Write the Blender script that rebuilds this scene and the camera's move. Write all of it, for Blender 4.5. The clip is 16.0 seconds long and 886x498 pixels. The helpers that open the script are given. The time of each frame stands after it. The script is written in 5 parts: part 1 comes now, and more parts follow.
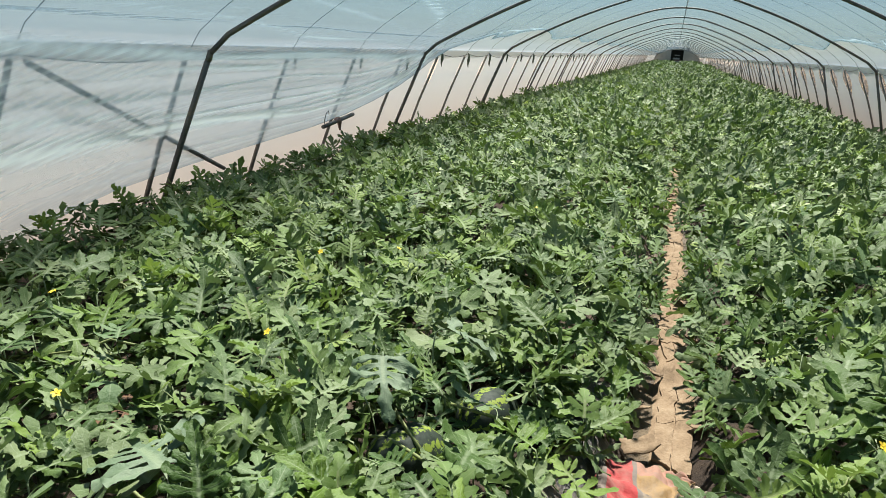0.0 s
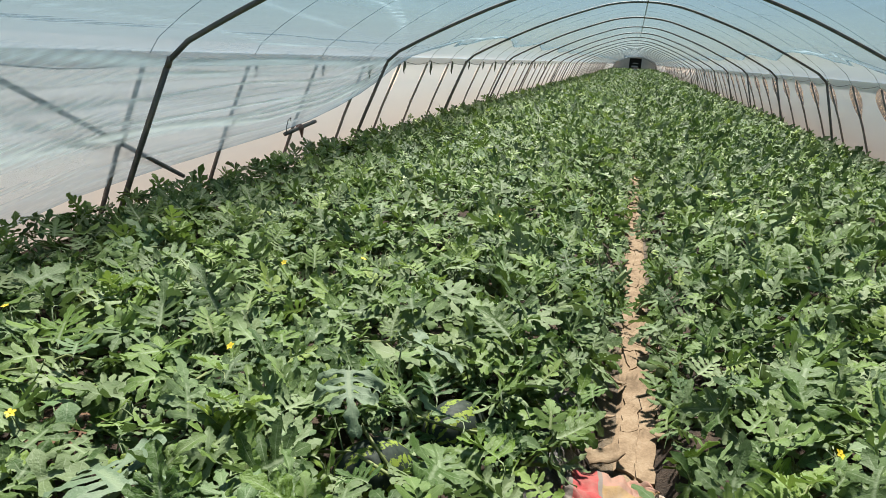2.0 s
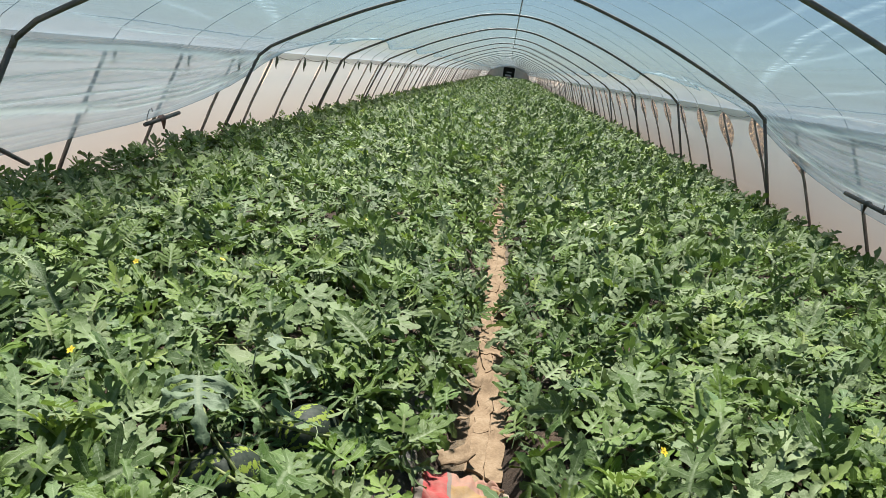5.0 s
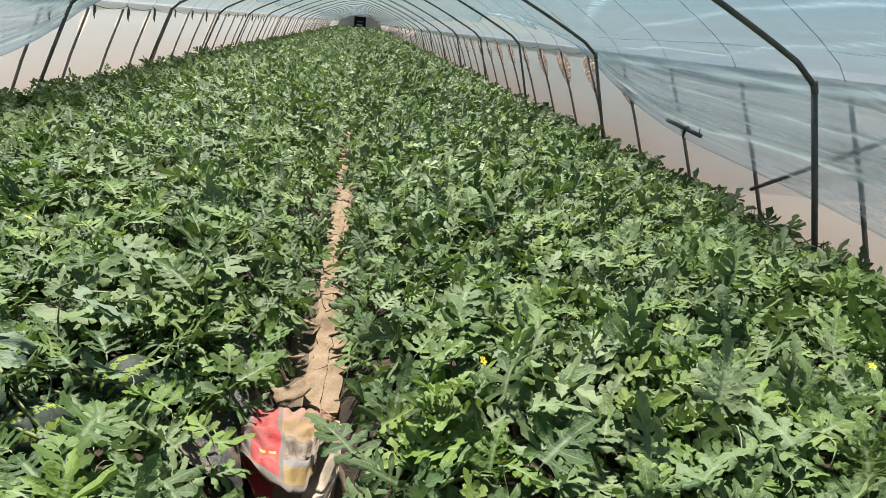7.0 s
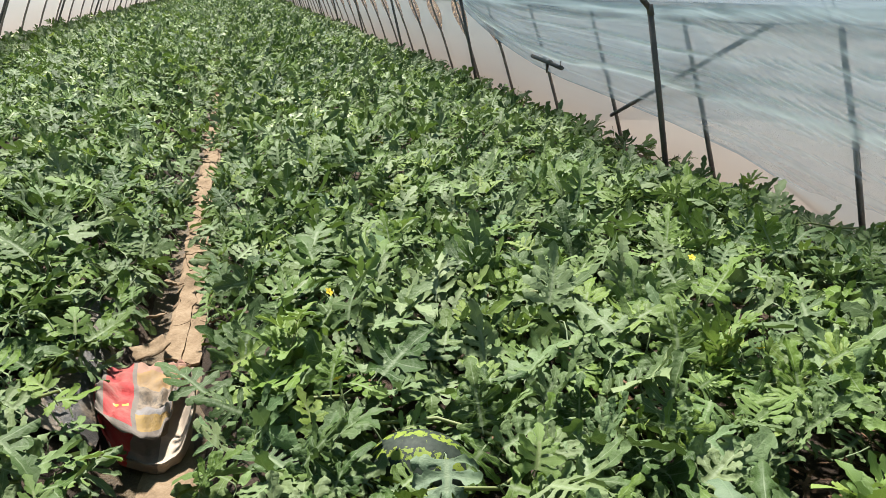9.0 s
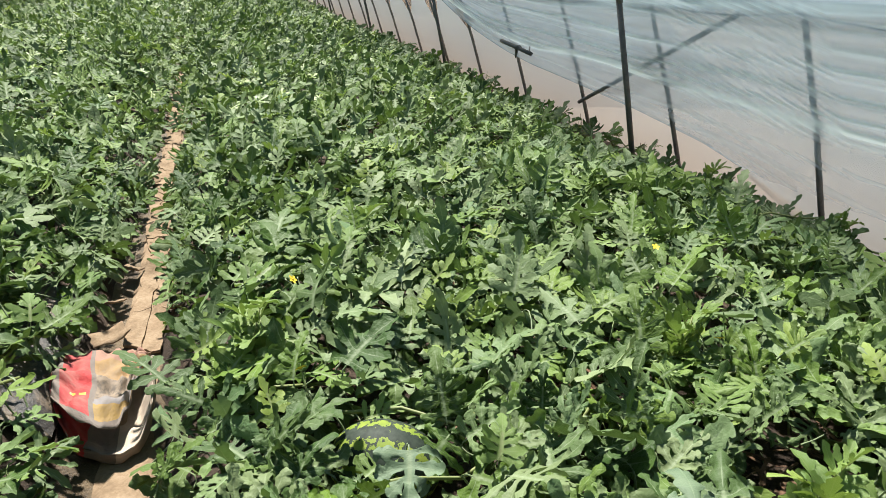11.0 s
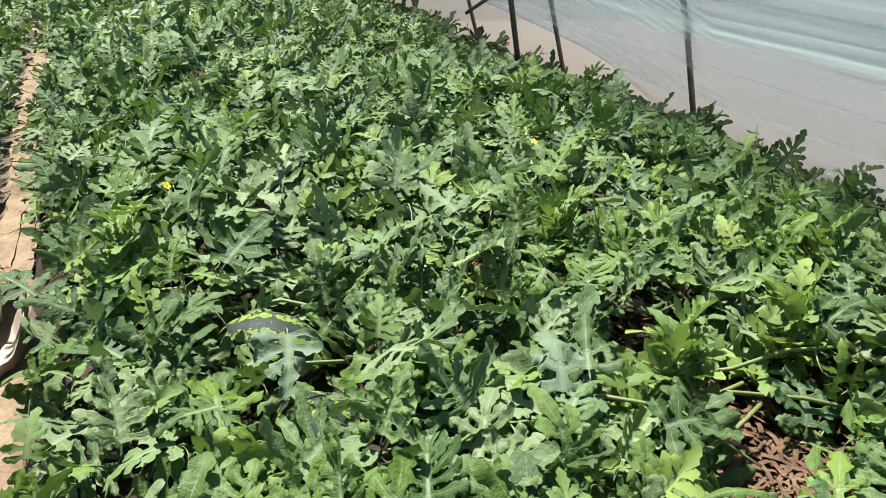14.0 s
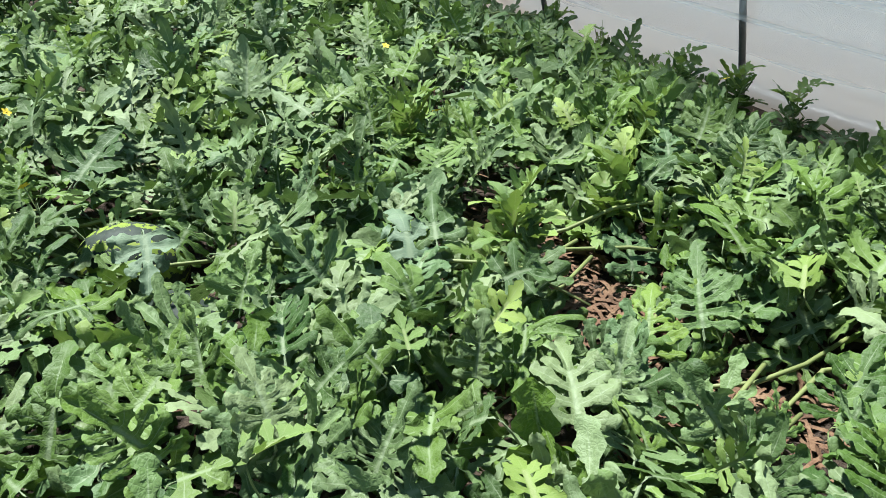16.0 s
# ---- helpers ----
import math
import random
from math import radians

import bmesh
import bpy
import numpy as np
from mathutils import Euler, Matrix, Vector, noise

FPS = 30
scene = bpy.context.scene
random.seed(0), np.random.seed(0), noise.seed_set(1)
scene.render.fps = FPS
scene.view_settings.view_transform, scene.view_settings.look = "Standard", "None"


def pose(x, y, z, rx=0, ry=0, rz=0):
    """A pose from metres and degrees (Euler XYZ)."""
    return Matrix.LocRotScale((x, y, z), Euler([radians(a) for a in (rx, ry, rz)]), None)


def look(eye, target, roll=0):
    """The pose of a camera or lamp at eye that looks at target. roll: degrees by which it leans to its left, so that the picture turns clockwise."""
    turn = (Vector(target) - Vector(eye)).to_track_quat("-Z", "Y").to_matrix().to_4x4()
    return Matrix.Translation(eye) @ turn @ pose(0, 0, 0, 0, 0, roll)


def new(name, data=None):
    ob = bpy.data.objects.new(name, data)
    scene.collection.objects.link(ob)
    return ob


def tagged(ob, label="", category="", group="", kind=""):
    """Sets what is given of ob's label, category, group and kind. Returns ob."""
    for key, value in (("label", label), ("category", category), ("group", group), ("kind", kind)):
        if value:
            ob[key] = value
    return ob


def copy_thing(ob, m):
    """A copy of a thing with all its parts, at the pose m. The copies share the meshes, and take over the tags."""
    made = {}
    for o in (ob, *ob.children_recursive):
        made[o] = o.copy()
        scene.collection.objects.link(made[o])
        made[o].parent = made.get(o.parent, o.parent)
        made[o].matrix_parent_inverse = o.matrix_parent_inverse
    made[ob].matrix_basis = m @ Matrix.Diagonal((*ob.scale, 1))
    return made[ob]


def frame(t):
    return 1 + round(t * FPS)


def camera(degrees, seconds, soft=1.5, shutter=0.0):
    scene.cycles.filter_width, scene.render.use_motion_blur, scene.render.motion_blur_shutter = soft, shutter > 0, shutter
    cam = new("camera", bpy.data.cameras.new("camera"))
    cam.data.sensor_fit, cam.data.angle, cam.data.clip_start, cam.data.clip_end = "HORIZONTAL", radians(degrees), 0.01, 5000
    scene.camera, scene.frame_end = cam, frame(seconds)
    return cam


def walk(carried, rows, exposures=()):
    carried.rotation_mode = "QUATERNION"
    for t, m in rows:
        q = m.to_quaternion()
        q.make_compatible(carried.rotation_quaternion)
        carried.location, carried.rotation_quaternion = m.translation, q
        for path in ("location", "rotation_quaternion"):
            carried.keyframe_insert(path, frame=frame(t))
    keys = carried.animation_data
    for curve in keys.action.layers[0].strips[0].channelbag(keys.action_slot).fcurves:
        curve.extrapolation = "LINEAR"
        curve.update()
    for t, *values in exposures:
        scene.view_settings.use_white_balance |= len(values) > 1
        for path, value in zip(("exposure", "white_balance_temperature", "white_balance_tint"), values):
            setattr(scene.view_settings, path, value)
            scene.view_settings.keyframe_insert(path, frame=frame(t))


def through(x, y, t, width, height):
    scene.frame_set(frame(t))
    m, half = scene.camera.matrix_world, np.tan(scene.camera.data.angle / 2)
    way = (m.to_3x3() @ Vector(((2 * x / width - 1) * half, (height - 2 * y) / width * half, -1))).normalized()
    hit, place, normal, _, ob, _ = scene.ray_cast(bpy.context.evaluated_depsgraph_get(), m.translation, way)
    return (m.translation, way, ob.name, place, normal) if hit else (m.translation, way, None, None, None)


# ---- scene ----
import functools

cam = camera(62.1, 16.0, soft=0.5)
PATH = [
    (0, (-0.074, 0.242, 1.598), (-0.619, 2.091, 1.064), 2.5),
    (0.5, (-0.086, 0.248, 1.606), (-0.609, 2.102, 1.067), 2.4),
    (1, (-0.092, 0.252, 1.607), (-0.589, 2.113, 1.071), 2.4),
    (1.5, (-0.095, 0.25, 1.614), (-0.571, 2.12, 1.085), 2.6),
    (2, (-0.092, 0.25, 1.621), (-0.54, 2.13, 1.106), 3.1),
    (2.5, (-0.084, 0.255, 1.636), (-0.492, 2.147, 1.134), 4.0),
    (3, (-0.069, 0.245, 1.644), (-0.438, 2.149, 1.153), 4.7),
    (3.2, (-0.057, 0.239, 1.652), (-0.415, 2.144, 1.158), 4.8),
    (5.3, (-0.026, 0.219, 1.659), (-0.084, 2.159, 1.175), 7.2),
    (5.5, (-0.006, 0.215, 1.656), (-0.029, 2.154, 1.167), 7.1),
    (6, (0.031, 0.22, 1.635), (0.11, 2.152, 1.124), 6.9),
    (6.5, (0.08, 0.225, 1.608), (0.258, 2.142, 1.066), 6.5),
    (7, (0.161, 0.203, 1.587), (0.419, 2.103, 1.019), 5.7),
    (7.5, (0.261, 0.158, 1.562), (0.607, 2.036, 0.965), 4.4),
    (8, (0.324, 0.115, 1.554), (0.734, 1.97, 0.931), 3.1),
    (8.5, (0.365, 0.072, 1.556), (0.818, 1.91, 0.909), 2.2),
    (9, (0.395, 0.042, 1.538), (0.899, 1.86, 0.875), 2.0),
    (9.2, (0.405, 0.036, 1.535), (0.928, 1.848, 0.87), 2.1),
    (11.5, (0.41, 0.061, 1.552), (1.009, 1.831, 0.838), 3.8),
    (12, (0.425, 0.038, 1.546), (1.05, 1.793, 0.821), 4.4),
    (12.5, (0.434, 0.014, 1.545), (1.108, 1.743, 0.8), 5.2),
    (13, (0.453, 0.001, 1.538), (1.177, 1.692, 0.752), 5.6),
    (13.5, (0.456, -0.01, 1.505), (1.222, 1.64, 0.674), 5.2),
    (14, (0.472, -0.043, 1.458), (1.276, 1.571, 0.592), 3.6),
    (14.5, (0.526, -0.154, 1.451), (1.356, 1.432, 0.559), 2.1),
    (15, (0.535, -0.204, 1.446), (1.408, 1.339, 0.52), 1.9),
    (15.5, (0.509, -0.244, 1.432), (1.435, 1.239, 0.46), 2.3),
    (16, (0.499, -0.265, 1.408), (1.506, 1.133, 0.392), 2.2),
]
LIGHT = [(0, 1.10, 6500, 11), (6, 1.12, 6500, 13), (9, 1.24, 6500, 13), (13, 1.31, 6500, 13), (14.5, 1.36, 6200, 10), (16, 1.40, 5950, 9)]
walk(cam, [(t, look(eye, target, roll)) for t, eye, target, roll in PATH], LIGHT)

# ---- world, sun, exposure ----
SUN_AZ, SUN_EL = radians(-10), radians(64)      # azimuth from +y towards +x
world = bpy.data.worlds.new("sky")
scene.world = world
world.use_nodes = True
wn = world.node_tree.nodes
sky = wn.new("ShaderNodeTexSky")
sky.sky_type = 'NISHITA'
sky.sun_disc = False
sky.sun_elevation = SUN_EL
sky.sun_rotation = SUN_AZ
sky.dust_density = 0.05
sky.ozone_density = 2.2
world.node_tree.links.new(sky.outputs[0], wn["Background"].inputs[0])
wn["Background"].inputs[1].default_value = 0.031
sun = new("sun", bpy.data.lights.new("sun", 'SUN'))
sun.data.energy = 9.0
sun.data.angle = radians(4)
sun.data.color = (1.0, 0.925, 0.825)
sun.matrix_world = look((math.sin(SUN_AZ) * math.cos(SUN_EL) * 30, math.cos(SUN_AZ) * math.cos(SUN_EL) * 30, math.sin(SUN_EL) * 30), (0, 0, 0))


# ---- material helpers ----
class Mat:
    """A node material with short calls for nodes and links."""

    def __init__(self, name):
        self.m = bpy.data.materials.new(name)
        self.m.use_nodes = True
        self.t = self.m.node_tree
        self.bsdf = self.t.nodes["Principled BSDF"]
        self.out = self.t.nodes["Material Output"]

    def n(self, kind, **values):
        node = self.t.nodes.new(kind)
        for key, value in values.items():
            node.inputs[key.replace("_", " ")].default_value = value
        return node

    def link(self, a, b):
        self.t.links.new(a, b)

    def ramp(self, fac, stops):
        r = self.t.nodes.new("ShaderNodeValToRGB")
        while len(r.color_ramp.elements) < len(stops):
            r.color_ramp.elements.new(0.5)
        for e, (p, c) in zip(r.color_ramp.elements, stops):
            e.position = p
            e.color = (*c, 1) if len(c) == 3 else c
        self.link(fac, r.inputs[0])
        return r.outputs[0]

    def mix(self, fac, a, b, mode='MIX'):
        x = self.t.nodes.new("ShaderNodeMix")
        x.data_type = 'RGBA'
        x.blend_type = mode
        for s, v in ((x.inputs[0], fac), (x.inputs[6], a), (x.inputs[7], b)):
            if isinstance(v, bpy.types.NodeSocket):
                self.link(v, s)
            else:
                s.default_value = v if isinstance(v, float) else (*v, 1)
        return x.outputs[2]

    def math(self, op, a, b=0.0, c=0.0):
        x = self.t.nodes.new("ShaderNodeMath")
        x.operation = op
        for s, v in zip(x.inputs, (a, b, c)):
            if isinstance(v, bpy.types.NodeSocket):
                self.link(v, s)
            else:
                s.default_value = v
        return x.outputs[0]

    def coords(self, which, scale=(1, 1, 1)):
        tc = self.t.nodes.new("ShaderNodeTexCoord")
        mp = self.t.nodes.new("ShaderNodeMapping")
        mp.inputs["Scale"].default_value = scale
        self.link(tc.outputs[which], mp.inputs[0])
        return mp.outputs[0]

    def noise(self, vec, scale, detail=4.0, rough=0.55):
        x = self.n("ShaderNodeTexNoise", Scale=scale, Detail=detail, Roughness=rough)
        self.link(vec, x.inputs["Vector"])
        return x.outputs[0]

    def bump(self, height, strength, distance):
        b = self.n("ShaderNodeBump", Strength=strength, Distance=distance)
        self.link(height, b.inputs["Height"])
        self.link(b.outputs[0], self.bsdf.inputs["Normal"])
        return b.outputs[0]

    def set(self, **values):
        for key, value in values.items():
            self.bsdf.inputs[key.replace("_", " ")].default_value = value


def leaf_material(name, per_island):
    """Watermelon leaf: bluish bloom over green, pale veins, puckered between them, letting light through."""
    a = Mat(name)
    if per_island:
        rnd = a.t.nodes.new("ShaderNodeNewGeometry").outputs["Random Per Island"]
    else:
        rnd = a.t.nodes.new("ShaderNodeObjectInfo").outputs["Random"]
    uv = a.coords("UV")
    sep = a.t.nodes.new("ShaderNodeSeparateXYZ")
    a.link(uv, sep.inputs[0])
    u = sep.outputs[0]
    obj = a.coords("Object", (5, 5, 5) if per_island else (1, 1, 1))
    v = sep.outputs[1]
    # fresh tissue is yellow-green, old tissue dusty, grey or beige
    tone = a.ramp(rnd, [(0.0, (0.110, 0.168, 0.038)), (0.12, (0.024, 0.056, 0.009)), (0.24, (0.135, 0.198, 0.074)), (0.36, (0.097, 0.168, 0.016)), (0.48, (0.030, 0.070, 0.012)),
                        (0.60, (0.168, 0.215, 0.096)), (0.70, (0.024, 0.062, 0.014)), (0.80, (0.138, 0.210, 0.030)), (0.90, (0.085, 0.148, 0.058)), (1.0, (0.208, 0.262, 0.124))])
    shift = a.mix(1.0, obj, a.mix(1.0, (7.0, 5.0, 3.0), rnd, 'MULTIPLY'), 'ADD')
    bloom = a.noise(shift, 3.5, 5.0, 0.62)
    tone = a.mix(a.math('MULTIPLY', a.ramp(bloom, [(0.42, (0, 0, 0)), (0.66, (1, 1, 1))]), 0.21), tone, (0.200, 0.262, 0.130))
    # pale midrib and lobe veins, a finer net between them, and specks of dust
    x = a.math('ABSOLUTE', a.math('WRAP', u, 1.0, -1.0))
    lobe_vein = a.math('MULTIPLY', a.ramp(x, [(0.0, (1, 1, 1)), (0.10, (0, 0, 0))]), a.ramp(v, [(0.55, (1, 1, 1)), (0.95, (0, 0, 0))]))
    vein = a.math('MAXIMUM', a.ramp(v, [(0.02, (1, 1, 1)), (0.075, (0, 0, 0))]), lobe_vein)
    net = a.n("ShaderNodeTexVoronoi", Scale=18.0)
    net.feature = 'DISTANCE_TO_EDGE'
    a.link(shift, net.inputs["Vector"])
    cell = net.outputs["Distance"]
    fine_vein = a.ramp(cell, [(0.0, (1, 1, 1)), (0.07, (0, 0, 0))])
    vein = a.math('MAXIMUM', vein, a.math('MULTIPLY', fine_vein, 0.22))
    tone = a.mix(a.math('MULTIPLY', vein, 0.56), tone, (0.275, 0.33, 0.20))
    specks = a.ramp(a.noise(shift, 34.0, 3.0, 0.7), [(0.60, (0, 0, 0)), (0.68, (1, 1, 1))])
    tone = a.mix(a.math('MULTIPLY', specks, 0.09), tone, (0.30, 0.31, 0.23))
    a.link(tone, a.bsdf.inputs["Base Color"])
    pucker = a.noise(shift, 15.0, 2.0, 0.5)
    nrm = a.bump(a.math('ADD', pucker, a.math('ADD', a.math('MULTIPLY', x, 0.25), a.math('MULTIPLY', a.math('MINIMUM', cell, 0.12), 1.2))), 0.20, 0.05)
    a.set(Roughness=0.55)
    a.bsdf.inputs["Specular IOR Level"].default_value = 0.22
    tr = a.t.nodes.new("ShaderNodeBsdfTranslucent")
    a.link(a.mix(0.5, tone, (0.15, 0.26, 0.04)), tr.inputs[0])
    a.link(nrm, tr.inputs["Normal"])
    mx = a.t.nodes.new("ShaderNodeMixShader")
    mx.inputs[0].default_value = 0.15
    a.link(a.bsdf.outputs[0], mx.inputs[1])
    a.link(tr.outputs[0], mx.inputs[2])
    a.link(mx.outputs[0], a.out.inputs[0])
    return a.m


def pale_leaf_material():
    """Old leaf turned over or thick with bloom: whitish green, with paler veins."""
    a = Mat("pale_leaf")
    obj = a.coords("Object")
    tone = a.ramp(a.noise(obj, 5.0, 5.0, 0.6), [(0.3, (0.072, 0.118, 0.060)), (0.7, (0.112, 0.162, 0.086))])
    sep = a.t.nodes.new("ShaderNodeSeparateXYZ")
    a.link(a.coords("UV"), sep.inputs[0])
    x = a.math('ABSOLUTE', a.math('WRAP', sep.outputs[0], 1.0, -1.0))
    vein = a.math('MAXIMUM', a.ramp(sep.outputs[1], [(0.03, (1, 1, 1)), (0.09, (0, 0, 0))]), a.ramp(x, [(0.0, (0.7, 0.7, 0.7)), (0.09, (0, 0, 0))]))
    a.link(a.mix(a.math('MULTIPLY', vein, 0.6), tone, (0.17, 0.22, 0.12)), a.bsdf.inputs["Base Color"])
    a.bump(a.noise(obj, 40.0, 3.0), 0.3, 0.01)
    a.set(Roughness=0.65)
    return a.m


def young_leaf_material(name, per_island):
    """Fresh runner tips: thin bright yellow-green leaf."""
    a = Mat(name)
    if per_island:
        rnd = a.t.nodes.new("ShaderNodeNewGeometry").outputs["Random Per Island"]
    else:
        rnd = a.t.nodes.new("ShaderNodeObjectInfo").outputs["Random"]
    obj = a.coords("Object")
    tone = a.ramp(rnd, [(0.0, (0.125, 0.210, 0.042)), (0.5, (0.180, 0.275, 0.055)), (1.0, (0.250, 0.335, 0.050))])
    tone = a.mix(a.math('MULTIPLY', a.noise(obj, 30.0), 0.3), tone, (0.15, 0.216, 0.096))
    sep = a.t.nodes.new("ShaderNodeSeparateXYZ")
    a.link(a.coords("UV"), sep.inputs[0])
    x = a.math('ABSOLUTE', a.math('WRAP', sep.outputs[0], 1.0, -1.0))
    vein = a.math('MAXIMUM', a.ramp(sep.outputs[1], [(0.05, (1, 1, 1)), (0.14, (0, 0, 0))]), a.ramp(x, [(0.0, (0.7, 0.7, 0.7)), (0.10, (0, 0, 0))]))
    tone = a.mix(a.math('MULTIPLY', vein, 0.6), tone, (0.30, 0.34, 0.15))
    a.link(tone, a.bsdf.inputs["Base Color"])
    a.set(Roughness=0.5)
    nrm = a.bump(a.noise(obj, 60.0, 2.0), 0.5, 0.006)
    tr = a.t.nodes.new("ShaderNodeBsdfTranslucent")
    a.link(a.mix(0.5, tone, (0.18, 0.27, 0.03)), tr.inputs[0])
    mx = a.t.nodes.new("ShaderNodeMixShader")
    mx.inputs[0].default_value = 0.27
    a.link(a.bsdf.outputs[0], mx.inputs[1])
    a.link(tr.outputs[0], mx.inputs[2])
    a.link(mx.outputs[0], a.out.inputs[0])
    return a.m


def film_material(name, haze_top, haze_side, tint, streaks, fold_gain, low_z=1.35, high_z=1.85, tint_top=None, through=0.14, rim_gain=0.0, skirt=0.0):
    """Greenhouse plastic film: partly clear, partly hazy, mottled with dirt, haze and tint set by height, with folds
    drawn out along its length.
    """
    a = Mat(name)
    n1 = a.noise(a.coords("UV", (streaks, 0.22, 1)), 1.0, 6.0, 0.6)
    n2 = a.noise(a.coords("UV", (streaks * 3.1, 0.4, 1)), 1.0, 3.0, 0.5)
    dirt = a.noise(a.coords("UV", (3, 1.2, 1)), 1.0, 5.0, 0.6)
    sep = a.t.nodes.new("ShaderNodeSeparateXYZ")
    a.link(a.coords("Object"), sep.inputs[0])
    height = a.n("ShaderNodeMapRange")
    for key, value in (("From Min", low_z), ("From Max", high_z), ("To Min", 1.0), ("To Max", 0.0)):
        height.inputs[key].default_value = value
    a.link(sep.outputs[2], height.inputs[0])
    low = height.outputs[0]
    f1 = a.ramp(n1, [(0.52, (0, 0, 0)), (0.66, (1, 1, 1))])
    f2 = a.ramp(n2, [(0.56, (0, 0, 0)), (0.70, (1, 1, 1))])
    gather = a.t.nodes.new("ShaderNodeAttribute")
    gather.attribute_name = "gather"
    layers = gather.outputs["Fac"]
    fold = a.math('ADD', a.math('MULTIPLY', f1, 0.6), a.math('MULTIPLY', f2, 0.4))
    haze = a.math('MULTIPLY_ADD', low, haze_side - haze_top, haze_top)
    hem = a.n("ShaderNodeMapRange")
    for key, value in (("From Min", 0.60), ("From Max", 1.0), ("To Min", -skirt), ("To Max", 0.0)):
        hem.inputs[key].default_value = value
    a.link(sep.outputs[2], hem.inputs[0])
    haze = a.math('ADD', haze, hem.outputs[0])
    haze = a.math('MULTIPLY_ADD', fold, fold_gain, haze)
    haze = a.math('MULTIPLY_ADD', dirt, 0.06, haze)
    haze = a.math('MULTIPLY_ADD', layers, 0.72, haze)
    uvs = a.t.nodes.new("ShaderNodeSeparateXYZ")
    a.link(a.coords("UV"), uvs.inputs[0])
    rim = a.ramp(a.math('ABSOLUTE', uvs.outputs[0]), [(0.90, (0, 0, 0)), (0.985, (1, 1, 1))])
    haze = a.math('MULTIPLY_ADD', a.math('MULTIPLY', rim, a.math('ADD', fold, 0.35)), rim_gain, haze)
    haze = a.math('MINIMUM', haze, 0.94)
    # the tints paint light in by height: roof darkened against the sun's glow
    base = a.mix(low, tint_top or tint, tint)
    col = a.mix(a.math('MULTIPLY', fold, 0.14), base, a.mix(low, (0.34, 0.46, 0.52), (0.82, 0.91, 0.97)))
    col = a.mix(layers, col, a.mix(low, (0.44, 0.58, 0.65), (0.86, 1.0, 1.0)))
    d = a.t.nodes.new("ShaderNodeBsdfDiffuse")
    tr = a.t.nodes.new("ShaderNodeBsdfTranslucent")
    a.link(col, d.inputs[0])
    a.link(col, tr.inputs[0])
    cloudy = a.t.nodes.new("ShaderNodeMixShader")
    cloudy.inputs[0].default_value = through
    a.link(d.outputs[0], cloudy.inputs[1])
    a.link(tr.outputs[0], cloudy.inputs[2])
    g = a.t.nodes.new("ShaderNodeBsdfGlossy")
    g.inputs["Roughness"].default_value = 0.25
    gl = a.t.nodes.new("ShaderNodeMixShader")
    gl.inputs[0].default_value = 0.05
    a.link(cloudy.outputs[0], gl.inputs[1])
    a.link(g.outputs[0], gl.inputs[2])
    clr = a.t.nodes.new("ShaderNodeBsdfTransparent")
    clr.inputs[0].default_value = (0.955, 0.985, 1.0, 1)
    mx = a.t.nodes.new("ShaderNodeMixShader")
    a.link(haze, mx.inputs[0])
    a.link(clr.outputs[0], mx.inputs[1])
    a.link(gl.outputs[0], mx.inputs[2])
    a.link(mx.outputs[0], a.out.inputs[0])
    return a.m


def rough_material(name, stops, scale, rough=0.9, bump=0.6, dist=0.01, coord="Object", metal=0.0, fine=12.0):
    """Two scales of mottling between the given colours, with relief."""
    a = Mat(name)
    vec = a.coords(coord)
    big = a.noise(vec, scale, 5.0, 0.6)
    small = a.noise(vec, scale * fine, 4.0, 0.65)
    k = a.math('ADD', a.math('MULTIPLY', big, 0.62), a.math('MULTIPLY', small, 0.38))
    a.link(a.ramp(k, stops), a.bsdf.inputs["Base Color"])
    a.bump(a.math('ADD', a.math('MULTIPLY', big, 0.5), small), bump, dist)
    a.set(Roughness=rough, Metallic=metal)
    return a.m


M_LEAF = leaf_material("watermelon_leaf", False)
M_LEAF_MANY = leaf_material("watermelon_leaf_mass", True)
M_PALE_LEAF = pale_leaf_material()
M_YOUNG = young_leaf_material("young_leaf", False)
M_YOUNG_MANY = young_leaf_material("young_leaf_mass", True)
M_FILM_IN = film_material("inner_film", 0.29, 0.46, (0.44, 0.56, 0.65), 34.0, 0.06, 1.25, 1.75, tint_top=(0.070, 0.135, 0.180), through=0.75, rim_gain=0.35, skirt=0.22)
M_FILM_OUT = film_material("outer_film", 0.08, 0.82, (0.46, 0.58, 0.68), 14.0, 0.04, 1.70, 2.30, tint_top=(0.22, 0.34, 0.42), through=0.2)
# beige low tint imitates the sunlit earth seen through the wall
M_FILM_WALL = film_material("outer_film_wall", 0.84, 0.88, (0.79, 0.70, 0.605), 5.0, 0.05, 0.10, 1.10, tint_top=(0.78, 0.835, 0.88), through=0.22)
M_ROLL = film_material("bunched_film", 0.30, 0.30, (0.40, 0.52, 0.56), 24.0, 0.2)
M_PIPE = rough_material("weathered_pipe", [(0.3, (0.05, 0.05, 0.05)), (0.52, (0.12, 0.115, 0.11)), (0.62, (0.18, 0.14, 0.105)), (0.75, (0.28, 0.26, 0.24))], 6.0, 0.55, 0.3, 0.002, metal=0.35)
M_POST = rough_material("dusty_post", [(0.3, (0.08, 0.072, 0.065)), (0.5, (0.20, 0.18, 0.16)), (0.7, (0.34, 0.31, 0.28))], 7.0, 0.75, 0.4, 0.003)
